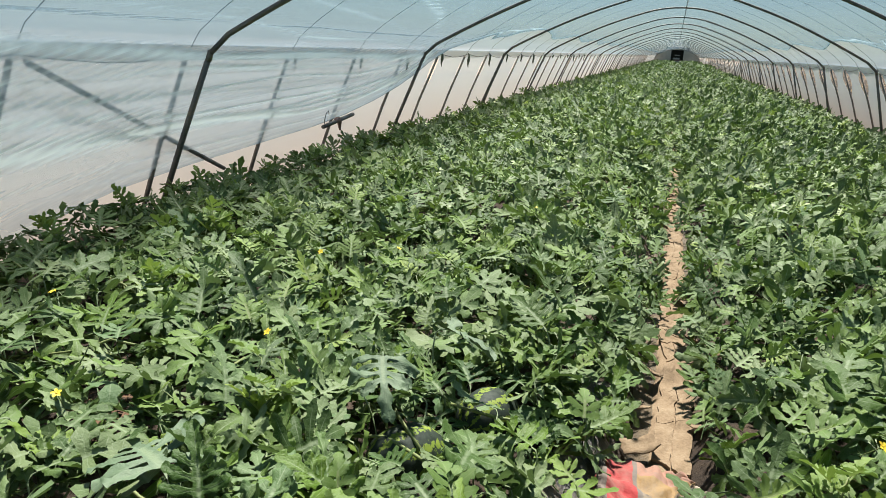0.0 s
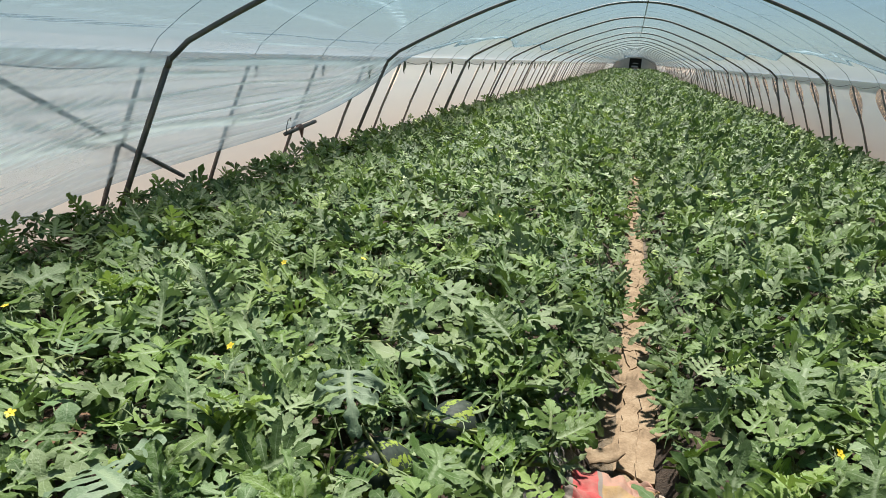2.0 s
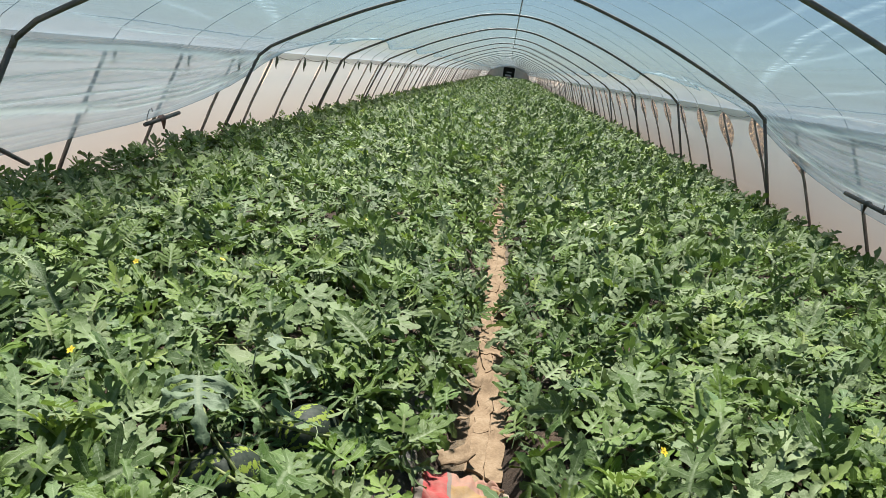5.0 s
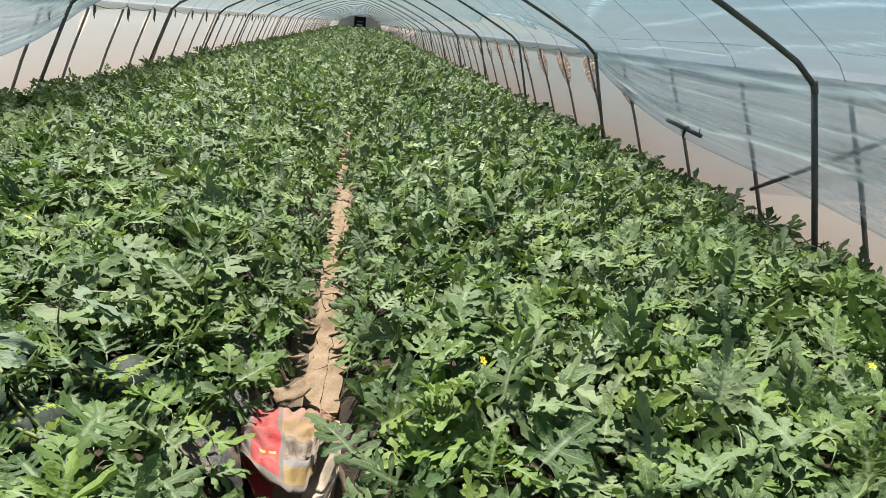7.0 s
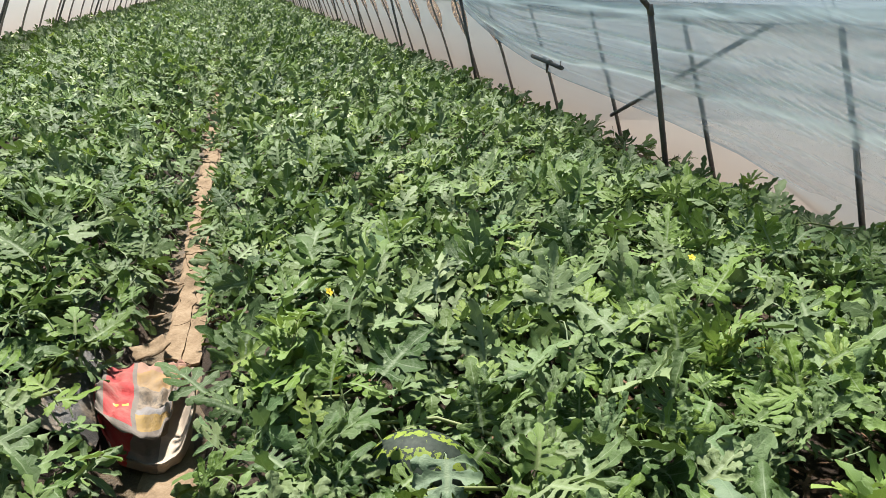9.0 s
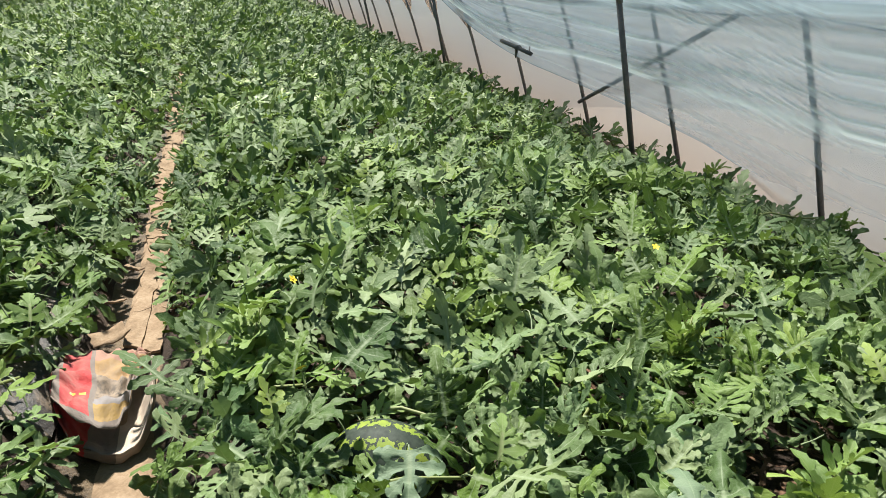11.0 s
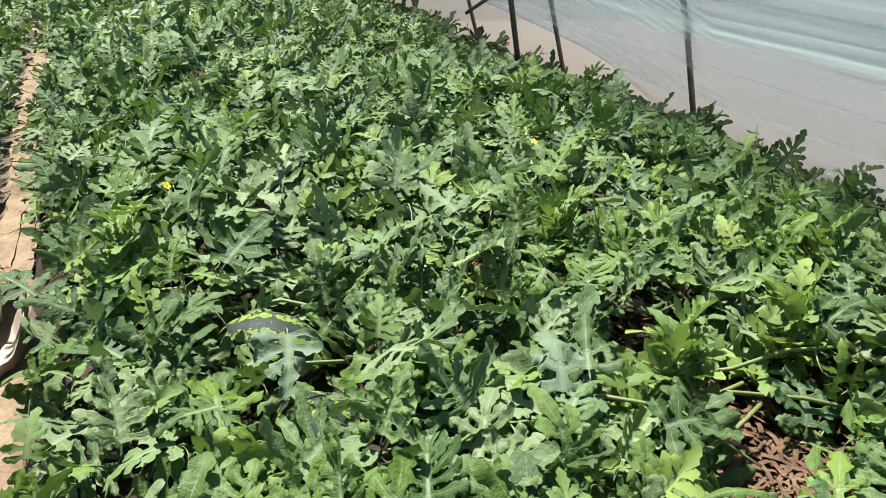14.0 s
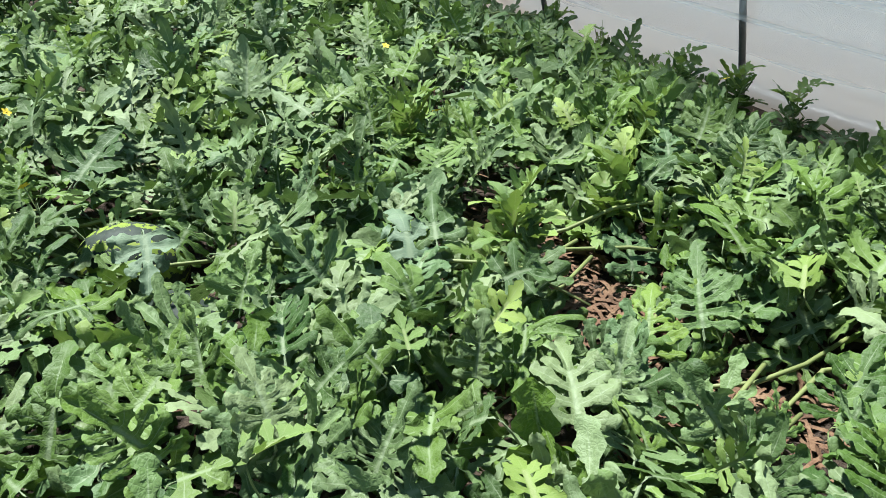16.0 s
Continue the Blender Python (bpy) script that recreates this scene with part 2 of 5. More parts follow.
# pale colour imitates the haze that hides the rib tops behind film
M_FAINT_RIB = rough_material("haze_faded_rib", [(0.3, (0.224, 0.264, 0.284)), (0.7, (0.304, 0.343, 0.363))], 6.0, 0.7, 0.2, 0.002)
M_WIRE = rough_material("wire", [(0.3, (0.06, 0.07, 0.075)), (0.7, (0.16, 0.18, 0.19))], 9.0, 0.6, 0.1, 0.001)
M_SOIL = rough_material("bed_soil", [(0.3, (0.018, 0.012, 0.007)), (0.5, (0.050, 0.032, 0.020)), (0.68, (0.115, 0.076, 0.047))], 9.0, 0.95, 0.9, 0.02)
M_SILT = rough_material("dry_silt", [(0.28, (0.085, 0.053, 0.028)), (0.5, (0.222, 0.152, 0.09)), (0.72, (0.33, 0.251, 0.165))], 7.0, 0.95, 0.5, 0.006)
M_MUD = rough_material("wet_mud", [(0.3, (0.033, 0.022, 0.012)), (0.5, (0.099, 0.066, 0.032)), (0.7, (0.198, 0.142, 0.079))], 8.0, 0.55, 0.8, 0.015)
M_MULCH = rough_material("dusty_mulch_film", [(0.3, (0.02, 0.02, 0.02)), (0.46, (0.053, 0.05, 0.046)), (0.56, (0.145, 0.112, 0.079)), (0.75, (0.238, 0.191, 0.139))], 7.0, 0.45, 0.7, 0.012)
M_GROUND = rough_material("outside_earth", [(0.3, (0.13, 0.10, 0.075)), (0.5, (0.20, 0.16, 0.122)), (0.7, (0.27, 0.225, 0.178))], 1.2, 0.95, 0.6, 0.03)
M_STRAW = rough_material("straw_litter", [(0.3, (0.04, 0.02, 0.012)), (0.5, (0.132, 0.069, 0.036)), (0.7, (0.238, 0.158, 0.086))], 14.0, 0.9, 0.4, 0.004)
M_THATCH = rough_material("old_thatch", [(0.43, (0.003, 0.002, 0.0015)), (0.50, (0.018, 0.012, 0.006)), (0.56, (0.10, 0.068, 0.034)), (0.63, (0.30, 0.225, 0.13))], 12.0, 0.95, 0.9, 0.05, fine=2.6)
M_STEM = rough_material("vine_stem", [(0.3, (0.115, 0.150, 0.036)), (0.7, (0.225, 0.250, 0.090))], 20.0, 0.6, 0.2, 0.002)
M_PETAL = rough_material("yellow_petal", [(0.3, (0.62, 0.42, 0.02)), (0.7, (0.8, 0.62, 0.04))], 40.0, 0.6, 0.2, 0.001)
M_DARK = rough_material("painted_doorway_dark", [(0.3, (0.012, 0.011, 0.01)), (0.7, (0.04, 0.036, 0.03))], 4.0, 0.9, 0.1, 0.002)
M_BLACK = rough_material("black_plastic", [(0.3, (0.012, 0.013, 0.014)), (0.6, (0.03, 0.033, 0.036)), (0.75, (0.12, 0.11, 0.1))], 8.0, 0.35, 0.4, 0.006)
M_END = rough_material("grey_sheet", [(0.3, (0.34, 0.32, 0.29)), (0.7, (0.52, 0.49, 0.46))], 1.5, 0.7, 0.2, 0.01)
M_WHITE = rough_material("white_painted_frame", [(0.3, (0.363, 0.363, 0.356)), (0.7, (0.495, 0.495, 0.482))], 3.0, 0.6, 0.2, 0.002)
M_CLOTH = rough_material("faded_pink_cloth", [(0.3, (0.185, 0.099, 0.086)), (0.7, (0.33, 0.218, 0.191))], 30.0, 0.9, 0.5, 0.003)


# ---- geometry helpers ----
def mesh_from(name, verts, faces, mat, uvs=None, smooth=True):
    me = bpy.data.meshes.new(name)
    me.from_pydata([tuple(v) for v in verts], [], faces)
    if uvs is not None:
        lay = me.uv_layers.new(name="UVMap")
        idx = np.empty(len(me.loops), dtype=np.int32)
        me.loops.foreach_get("vertex_index", idx)
        lay.data.foreach_set("uv", np.asarray(uvs, dtype=np.float32)[idx].ravel())
    me.polygons.foreach_set("use_smooth", [smooth] * len(me.polygons))
    me.materials.append(mat)
    me.update()
    return me


def child(name, data, parent, m=None, label=""):
    ob = new(name, data)
    ob.parent = parent
    if m is not None:
        ob.matrix_basis = m
    if label:
        ob["label"] = label
    return ob


def tube_data(points, radius, sides=8, cap=True):
    """Vertices and faces of a tube along points; radius is a number or one for each point."""
    pts = [Vector(p) for p in points]
    rad = [float(r) for r in radius] if isinstance(radius, (list, tuple)) else [float(radius)] * len(pts)
    verts, faces = [], []
    for i, p in enumerate(pts):
        d = (pts[min(i + 1, len(pts) - 1)] - pts[max(i - 1, 0)]).normalized()
        ref = Vector((0, 1, 0)) if abs(d.y) < 0.8 else Vector((0, 0, 1))
        a = d.cross(ref).normalized()
        b = d.cross(a)
        for k in range(sides):
            w = 2 * math.pi * k / sides
            verts.append(p + rad[i] * (math.cos(w) * a + math.sin(w) * b))
    for i in range(len(pts) - 1):
        for k in range(sides):
            q = (k + 1) % sides
            faces.append((i * sides + k, i * sides + q, (i + 1) * sides + q, (i + 1) * sides + k))
    if cap:
        faces.append(tuple(range(sides - 1, -1, -1)))
        faces.append(tuple((len(pts) - 1) * sides + k for k in range(sides)))
    return verts, faces


def tube(name, points, radius, mat, sides=8, cap=True):
    v, f = tube_data(points, radius, sides, cap)
    return mesh_from(name, v, f, mat)


def grid_data(rows, cols, fn):
    """A sheet of rows x cols vertices; fn(i, j) gives (point, uv)."""
    verts, uvs, faces = [], [], []
    for i in range(rows):
        for j in range(cols):
            p, uv = fn(i, j)
            verts.append(p)
            uvs.append(uv)
    for i in range(rows - 1):
        for j in range(cols - 1):
            k = i * cols + j
            faces.append((k, k + 1, k + cols + 1, k + cols))
    return verts, faces, uvs


def n3(x, y, z=0.0):
    return noise.noise(Vector((x, y, z)))


Y0, Y1 = -3.6, 140.0        # the two ends of the tunnel
HOOP = [(3.86, 0.0), (3.60, 0.75), (3.36, 1.46), (3.29, 1.55), (2.95, 1.74), (2.45, 1.99), (1.85, 2.26), (1.2, 2.50), (0.6, 2.68), (0.0, 2.74)]


def smooth_profile(points, steps):
    """Even points along a Catmull-Rom curve through (x, z) points, from the foot to the ridge."""
    pts = [points[0]] + list(points) + [(-points[-2][0], points[-2][1])]
    dense = []
    for i in range(1, len(pts) - 2):
        p0, p1, p2, p3 = (np.array(p) for p in pts[i - 1:i + 3])
        for k in range(12):
            t = k / 12
            dense.append(0.5 * ((2 * p1) + (p2 - p0) * t + (2 * p0 - 5 * p1 + 4 * p2 - p3) * t * t + (3 * p1 - p0 - 3 * p2 + p3) * t ** 3))
    dense.append(np.array(points[-1]))
    dense = np.array(dense)
    run = np.concatenate([[0], np.cumsum(np.linalg.norm(np.diff(dense, axis=0), axis=1))])
    at = np.linspace(0, run[-1], steps)
    return np.stack([np.interp(at, run, dense[:, 0]), np.interp(at, run, dense[:, 1])], 1)


# ---- ground, beds, path ----
def ground_sheet():
    ys = [-400, -60, -12, 20, 60, 90, 200, 900]
    xs = [-700, -120, -40, -12, 12, 40, 120, 700]
    v, f, uv = grid_data(len(ys), len(xs), lambda i, j: ((xs[j], ys[i], -0.06), (xs[j], ys[i])))
    tagged(new("ground", mesh_from("ground", v, f, M_GROUND, uv)), "dry brown earth with straw outside the tunnel", "ground", kind="structure")


def straw_bank():
    """A long heap of old straw outside the east wall."""
    prof = [(4.7, -0.35), (4.8, 0.5), (4.95, 0.95), (5.3, 1.38), (6.0, 1.50), (7.0, 1.3), (8.0, 0.6), (8.6, -0.35)]
    ys = np.arange(8.8, 70.0, 0.6)

    def at(i, j):
        x, z = prof[j]
        y = ys[i]
        edge = min(1.0, (y - 8.8) / 1.5 - 0.15 + 0.2 * n3(x * 0.8, 1.0))
        return (x + 0.25 * n3(x, y * 0.6), y, -0.12 + (z + 0.12) * edge * (1 + 0.25 * n3(x * 0.9, y * 0.5, 3)) + 0.10 * n3(x * 3, y * 2)), (x, y)
    v, f, uv = grid_data(len(ys), len(prof), at)
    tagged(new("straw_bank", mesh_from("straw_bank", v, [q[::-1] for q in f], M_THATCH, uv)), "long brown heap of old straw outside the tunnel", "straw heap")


def soil_beds():
    """Two raised planting beds, with the narrow path between them."""
    for side, word in ((-1, "west"), (1, "east")):
        prof = [(0.10, -0.03), (0.15, 0.03), (0.22, 0.11), (0.34, 0.16), (0.8, 0.17), (1.5, 0.15), (2.4, 0.14), (3.1, 0.12), (3.5, 0.09), (3.75, 0.07), (4.0, 0.08), (4.18, 0.10), (4.34, -0.08)]
        ys = list(np.arange(Y0, 9.0, 0.14)) + list(np.arange(9.0, Y1 + 0.3, 0.9))

        def at(i, j):
            x, z = prof[j]
            y = ys[i]
            b = 0.03 * n3(x * 3, y * 2.5, 3 * side) + 0.02 * n3(x * 9, y * 8, side)
            w = 0.05 * n3(0.5, y * 1.1, 7 * side) if j < 4 else 0
            return (side * (x + w) + 0.05, y, z + b), (x, y)
        v, f, uv = grid_data(len(ys), len(prof), at)
        if side > 0:
            f = [q[::-1] for q in f]
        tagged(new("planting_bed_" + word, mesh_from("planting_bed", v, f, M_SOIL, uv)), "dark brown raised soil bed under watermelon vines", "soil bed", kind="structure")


def path_floor():
    ys = np.arange(Y0, 40.0, 0.12)
    xs = np.linspace(-0.22, 0.26, 9)

    def at(i, j):
        x, y = xs[j], ys[i]
        z = 0.012 + 0.02 * n3(x * 6, y * 3) + 0.012 * n3(x * 19, y * 14) + 0.05 * (abs(x - 0.03) / 0.25) ** 3
        return (x, y, z), (x, y)
    v, f, uv = grid_data(len(ys), len(xs), at)
    ob = tagged(new("path", mesh_from("path", v, f, M_MUD, uv)), "narrow trodden furrow of damp mud between beds", "path", kind="structure")
    xs2 = np.linspace(0.0, 0.19, 6)

    def dry(i, j):
        x, y = xs2[j] + 0.025 * n3(j * 0.2, ys[i] * 2.2, 4), ys[i]
        return (x, y, 0.034 + 0.014 * n3(x * 9, y * 6, 2) + 0.006 * n3(x * 40, y * 33) - 0.03 * (j in (0, 5))), (x, y)
    v, f, uv = grid_data(len(ys), len(xs2), dry)
    child("dry_strip", mesh_from("dry_strip", v, f, M_SILT, uv), ob, None, "strip of pale dry silt")
    return ob


ground_sheet()
straw_bank()
soil_beds()
path = path_floor()


def mud_plates(parent):
    """Flat sheets of dried silt, cracked apart along the furrow, some with a lifted rim."""
    rng = random.Random(4)

    def rim_x(y, side):
        half = float(np.interp(y, [2.6, 3.2, 5.0, 8.0, 13.0], [0.078, 0.076, 0.066, 0.06, 0.055]))
        return 0.092 + 0.02 * math.sin(y * 2.1) - 0.02 * (y > 5.5) + side * half * (1 + 0.7 * n3(y * 2.6, side * 3.0)) + 0.022 * n3(y * 11, side * 7.0)

    def crack(y):
        lean = rng.uniform(-0.09, 0.09)
        return [y + lean * (j - 2) / 2 + rng.uniform(-0.024, 0.024) for j in range(5)]

    y, near = 2.95, None
    near = crack(y)
    while y < 13:
        y += rng.uniform(0.13, 0.42)
        far = crack(y)
        split = rng.random() < 0.3
        for j0, j1 in (((0, 2), (2, 4)) if split else ((0, 4),)):
            rows, cols = 7, 2 * (j1 - j0) + 1
            tilt, lift = rng.uniform(-0.05, 0.05), rng.uniform(0.0, 0.012) * (rng.random() < 0.5)
            base = 0.046 + rng.uniform(-0.004, 0.005)

            def at(i, c):
                f, g = i / (rows - 1), c / (cols - 1)
                j = j0 + (j1 - j0) * g
                ya, yb = float(np.interp(j, range(5), near)) + 0.003, float(np.interp(j, range(5), far)) - 0.003
                yy = ya + (yb - ya) * f
                xl, xr = rim_x(yy, -1), rim_x(yy, 1)
                xx = xl + (xr - xl) * j / 4 + (0.003 if c == 0 else -0.003 if c == cols - 1 else 0)
                z = base + tilt * (xx - 0.09) + lift * (1 - f) ** 3 + 0.012 * n3(xx * 13, yy * 6, 5) + 0.007 * n3(xx * 50, yy * 16)
                return (xx, yy, z), (xx, yy)
            v, f, uv = grid_data(rows, cols, at)
            k = len(v)
            border = [c for c in range(cols)] + [i * cols + cols - 1 for i in range(1, rows)] + [(rows - 1) * cols + c for c in range(cols - 2, -1, -1)] + [i * cols for i in range(rows - 2, 0, -1)]
            v += [(v[b][0], v[b][1], v[b][2] - 0.012) for b in border]
            uv += [uv[b] for b in border]
            f += [(border[q], k + q, k + (q + 1) % len(border), border[(q + 1) % len(border)]) for q in range(len(border))]
            child("dried_mud_plate", mesh_from("dried_mud_plate", v, f, M_SILT, uv, smooth=False), parent)
        near = far
    # loose curled shards beside the strip
    for x, yy, size, turn, rx, ry in ((0.24, 4.02, 0.11, 30, -18, -22), (0.20, 4.30, 0.07, 70, 10, 14), (-0.03, 3.02, 0.07, 15, 12, -16), (-0.01, 3.75, 0.06, 80, 14, 20), (0.21, 3.25, 0.06, 120, 8, 22), (-0.05, 3.35, 0.05, 40, -20, 10), (0.19, 5.1, 0.07, 10, 8, -20), (0.0, 5.4, 0.06, 60, 18, 0)):
        m = pose(x, yy, 0.075, rx, ry, turn)

        def shard(i, c):
            a, b = i / 4 - 0.5, c / 4 - 0.5
            e = 1 + 0.35 * n3(a * 3 + x * 9, b * 3 + yy)
            return m @ Vector((2 * a * size * e, 1.3 * b * size * e, 0.35 * size * (a * a * 2 + b * b))), (a, b)
        v, f, uv = grid_data(5, 5, shard)
        ob = child("dried_mud_plate", mesh_from("dried_mud_plate", v, f, M_SILT, uv), parent)
        ob.modifiers.new("thickness", 'SOLIDIFY').thickness = 0.006


# ---- tunnel arches ----
def make_hoop(prof, radius, mat, name, label, category, group, coupling, top_radius=None, top_mat=None, lean_right=0.78, lean_left=1.25):
    """One tubular arch: two legs in the ground and a bent top pipe, with couplings at the shoulders."""
    root = tagged(new(name), label, category, group)
    half = [Vector((x, 0, z)) for x, z in prof]
    k = next(i for i, p in enumerate(prof) if p[1] > 1.4)
    for s in (-1, 1):
        lean = lean_right if s > 0 else lean_left
        leg = [Vector((s * (half[k].x + (p.x - half[k].x) * lean), 0, p.z)) for p in half[:k + 1]]
        leg[0].z = -0.05
        child("leg", tube("leg", leg, radius * 1.06, mat, 10), root)
        if coupling:
            c = half[k]
            d = (half[k] - half[k - 1]).normalized()
            a, b = c - d * 0.05, c + d * 0.03
            child("coupling", tube("coupling", [(s * a.x, 0, a.z), (s * b.x, 0, b.z)], radius * 1.18, mat, 10), root)
    arch_prof = smooth_profile(prof[k:], 17)
    pts = [(x, 0, z) for x, z in arch_prof] + [(-x, 0, z) for x, z in arch_prof[::-1][1:]]
    child("arch", tube("arch", pts, top_radius or radius, top_mat or mat, 8), root)
    return root


HOOP_YS = [0.1 + 5.05 * i for i in range(28)]
hoop = make_hoop(HOOP, 0.0215, M_PIPE, "tunnel_hoop", "dark weathered steel pipe arch holding the inner film", "tunnel hoop", "inner hoops", True)
hoop.location = (-0.035, HOOP_YS[0], 0)
for y in HOOP_YS[1:]:
    copy_thing(hoop, pose(-0.035, y, 0))

OUTER = [(4.05, 0.0), (3.80, 0.75), (3.56, 1.42), (3.50, 1.55), (3.2, 1.80), (2.65, 2.15), (1.95, 2.50), (1.2, 2.78), (0.6, 2.95), (0.0, 3.02)]
POST_YS = [1.96 + 1.56 * i for i in range(-3, 88)]
rib = make_hoop(OUTER, 0.0175, M_POST, "outer_rib", "dusty grey pipe rib carrying the outer film", "tunnel rib", "outer ribs", False, 0.0032, M_FAINT_RIB, 1.15, 1.15)
rib.location.y = POST_YS[0]
for y in POST_YS[1:66]:
    copy_thing(rib, pose(0, y, 0))


def wires():
    for s in (-1, 1):
        pts = []
        for i, y in enumerate(POST_YS[:-1]):
            for k in range(5):
                t = k / 5
                pts.append((s * 3.50, y + 1.56 * t, 1.46 - 0.05 * math.sin(math.pi * t) + 0.01 * math.sin(y * 3)))
        tagged(new("support_wire", tube("support_wire", pts, 0.005, M_WIRE, 5)), "thin grey wire strung along the rib tops", "wire", "support wires")
    tagged(new("ridge_wire", tube("ridge_wire", [(0.02, y, 2.775) for y in np.arange(Y0, Y1, 2.5)], 0.012, M_WHITE, 6)), "pale cord running along the tunnel ridge", "wire")


wires()


# ---- films ----
def film_edge(y):
    """How far down the inner film hangs at y: share of the hoop's length from the ridge (x, z of its lower edge)."""
    ys = [-4.0, 3.2, 3.9, 4.7, 5.6, 6.6, 7.7, 8.4, 9.2, 9.8, 10.3, 10.7, 11.1, 12.2, 13.6, 70.0]
    zs = [-0.02, 0.02, 0.25, 0.45, 0.54, 0.60, 0.66, 0.74, 0.89, 1.04, 1.20, 1.36, 1.48, 1.80, 1.97, 1.97]
    return float(np.interp(y, ys, zs))


FINE = smooth_profile([(4.30, -0.05), (4.10, 0.25), (3.90, 0.55), (3.66, 0.95), (3.42, 1.46), (3.33, 1.58), (2.97, 1.78), (2.47, 2.03), (1.87, 2.30), (1.2, 2.54), (0.6, 2.72), (0.0, 2.78)], 400)
FINE_RUN = np.concatenate([[0], np.cumsum(np.linalg.norm(np.diff(FINE, axis=0), axis=1))])


# gathered folds of the inner film: (y, z) along the fold, half width, how many layers show
FOLDS = [
    ([(10.5, 1.42), (9.9, 1.20), (8.6, 0.97), (7.2, 0.88), (5.7, 0.92), (4.6, 0.88), (3.6, 0.85), (2.6, 0.87), (-3.6, 0.95)], 0.055, 1.3),
    ([(10.5, 1.43), (9.9, 1.24), (8.6, 1.03), (7.2, 0.94), (5.7, 0.95), (4.6, 0.94), (3.6, 0.93), (2.6, 0.95), (-3.6, 1.05)], 0.024, 1.0),
    ([(10.5, 1.44), (9.5, 1.18), (8.4, 1.08), (6.2, 1.04), (5.2, 1.00), (3.9, 1.06), (2.8, 1.06), (-3.6, 1.10)], 0.024, 1.0),
    ([(10.5, 1.45), (8.3, 1.26), (6.4, 1.24), (5.2, 1.17), (4.3, 1.18), (2.8, 1.20), (-3.6, 1.25)], 0.024, 0.9),
    ([(10.5, 1.46), (8.2, 1.36), (6.4, 1.34), (5.4, 1.38), (3.6, 1.30), (-3.6, 1.36)], 0.030, 0.5),
    ([(10.6, 1.47), (9.0, 1.44), (7.2, 1.47), (5.2, 1.44), (2.6, 1.52), (-3.6, 1.5)], 0.07, 0.75),
    ([(10.6, 1.50), (9.4, 1.58), (8.0, 1.62), (6.4, 1.62), (5.2, 1.72), (3.0, 1.80), (-3.6, 1.9)], 0.035, 0.55),
    ([(10.6, 1.53), (9.4, 1.68), (7.6, 1.82), (5.2, 1.92), (2.0, 1.95)], 0.04, 0.35),
    ([(10.6, 1.56), (9.2, 1.86), (7.4, 2.04), (5.2, 2.12), (2.0, 2.2)], 0.05, 0.25),
    ([(10.6, 1.60), (9.0, 2.05), (7.4, 2.24), (5.2, 2.33), (3.0, 2.36)], 0.05, 0.22),
    ([(10.3, 1.26), (9.4, 1.00), (8.2, 0.80), (6.6, 0.74), (5.2, 0.70), (3.6, 0.60), (-3.6, 0.55)], 0.030, 0.45),
    ([(6.6, 0.66), (5.2, 0.60), (4.2, 0.52), (2.8, 0.38), (-3.6, 0.34)], 0.040, 0.3),
    ([(15.0, 1.95), (13.6, 1.98), (12.2, 1.84), (11.0, 1.58), (10.6, 1.48)], 0.05, 0.6),
]


# finer creases that fan out from where the film is tied up
crease_rng = random.Random(12)
for _ in range(16):
    far = crease_rng.uniform(0.75, 2.45)
    pinch = 1.40 + 0.10 * (far - 0.75)
    FOLDS.append(([(10.5, pinch), (8.4, pinch + (far - pinch) * 0.55), (6.2, pinch + (far - pinch) * 0.85 + crease_rng.uniform(-0.05, 0.05)), (4.0, far), (-3.6, far + crease_rng.uniform(-0.12, 0.12))], crease_rng.uniform(0.014, 0.024), crease_rng.uniform(0.2, 0.5)))


@functools.lru_cache(maxsize=None)
def fold_lines(y, side):
    """Where the folds cross the hoop at y: place along it, half width, strength."""
    out = []
    for k, (line, wide, much) in enumerate(FOLDS):
        if not line[-1][0] < y < line[0][0] and not line[0][0] < y < line[-1][0]:
            continue
        z = float(np.interp(-y, [-p[0] for p in line], [p[1] for p in line]))
        at = float(np.interp(z, FINE[:, 1], FINE_RUN)) + 0.03 * n3(y * 0.5, k * 1.7, side * 2.3)
        w = wide * (0.30 + 0.6 * abs(n3(y * 0.7, k * 3.1, side)) + 0.022 * (10.6 - min(10.6, y)))
        out.append((at, max(0.007, w), much * (0.7 + 0.9 * abs(n3(y * 0.8, k * 5.3, side * 7)))))
    return out


def gathered(run, y, side):
    """How many extra layers of film lie at a place, 0 to 1."""
    return min(1.0, sum(much * math.exp(-((run - at) / w) ** 2) for at, w, much in fold_lines(y, side) if abs(run - at) < 3 * w))


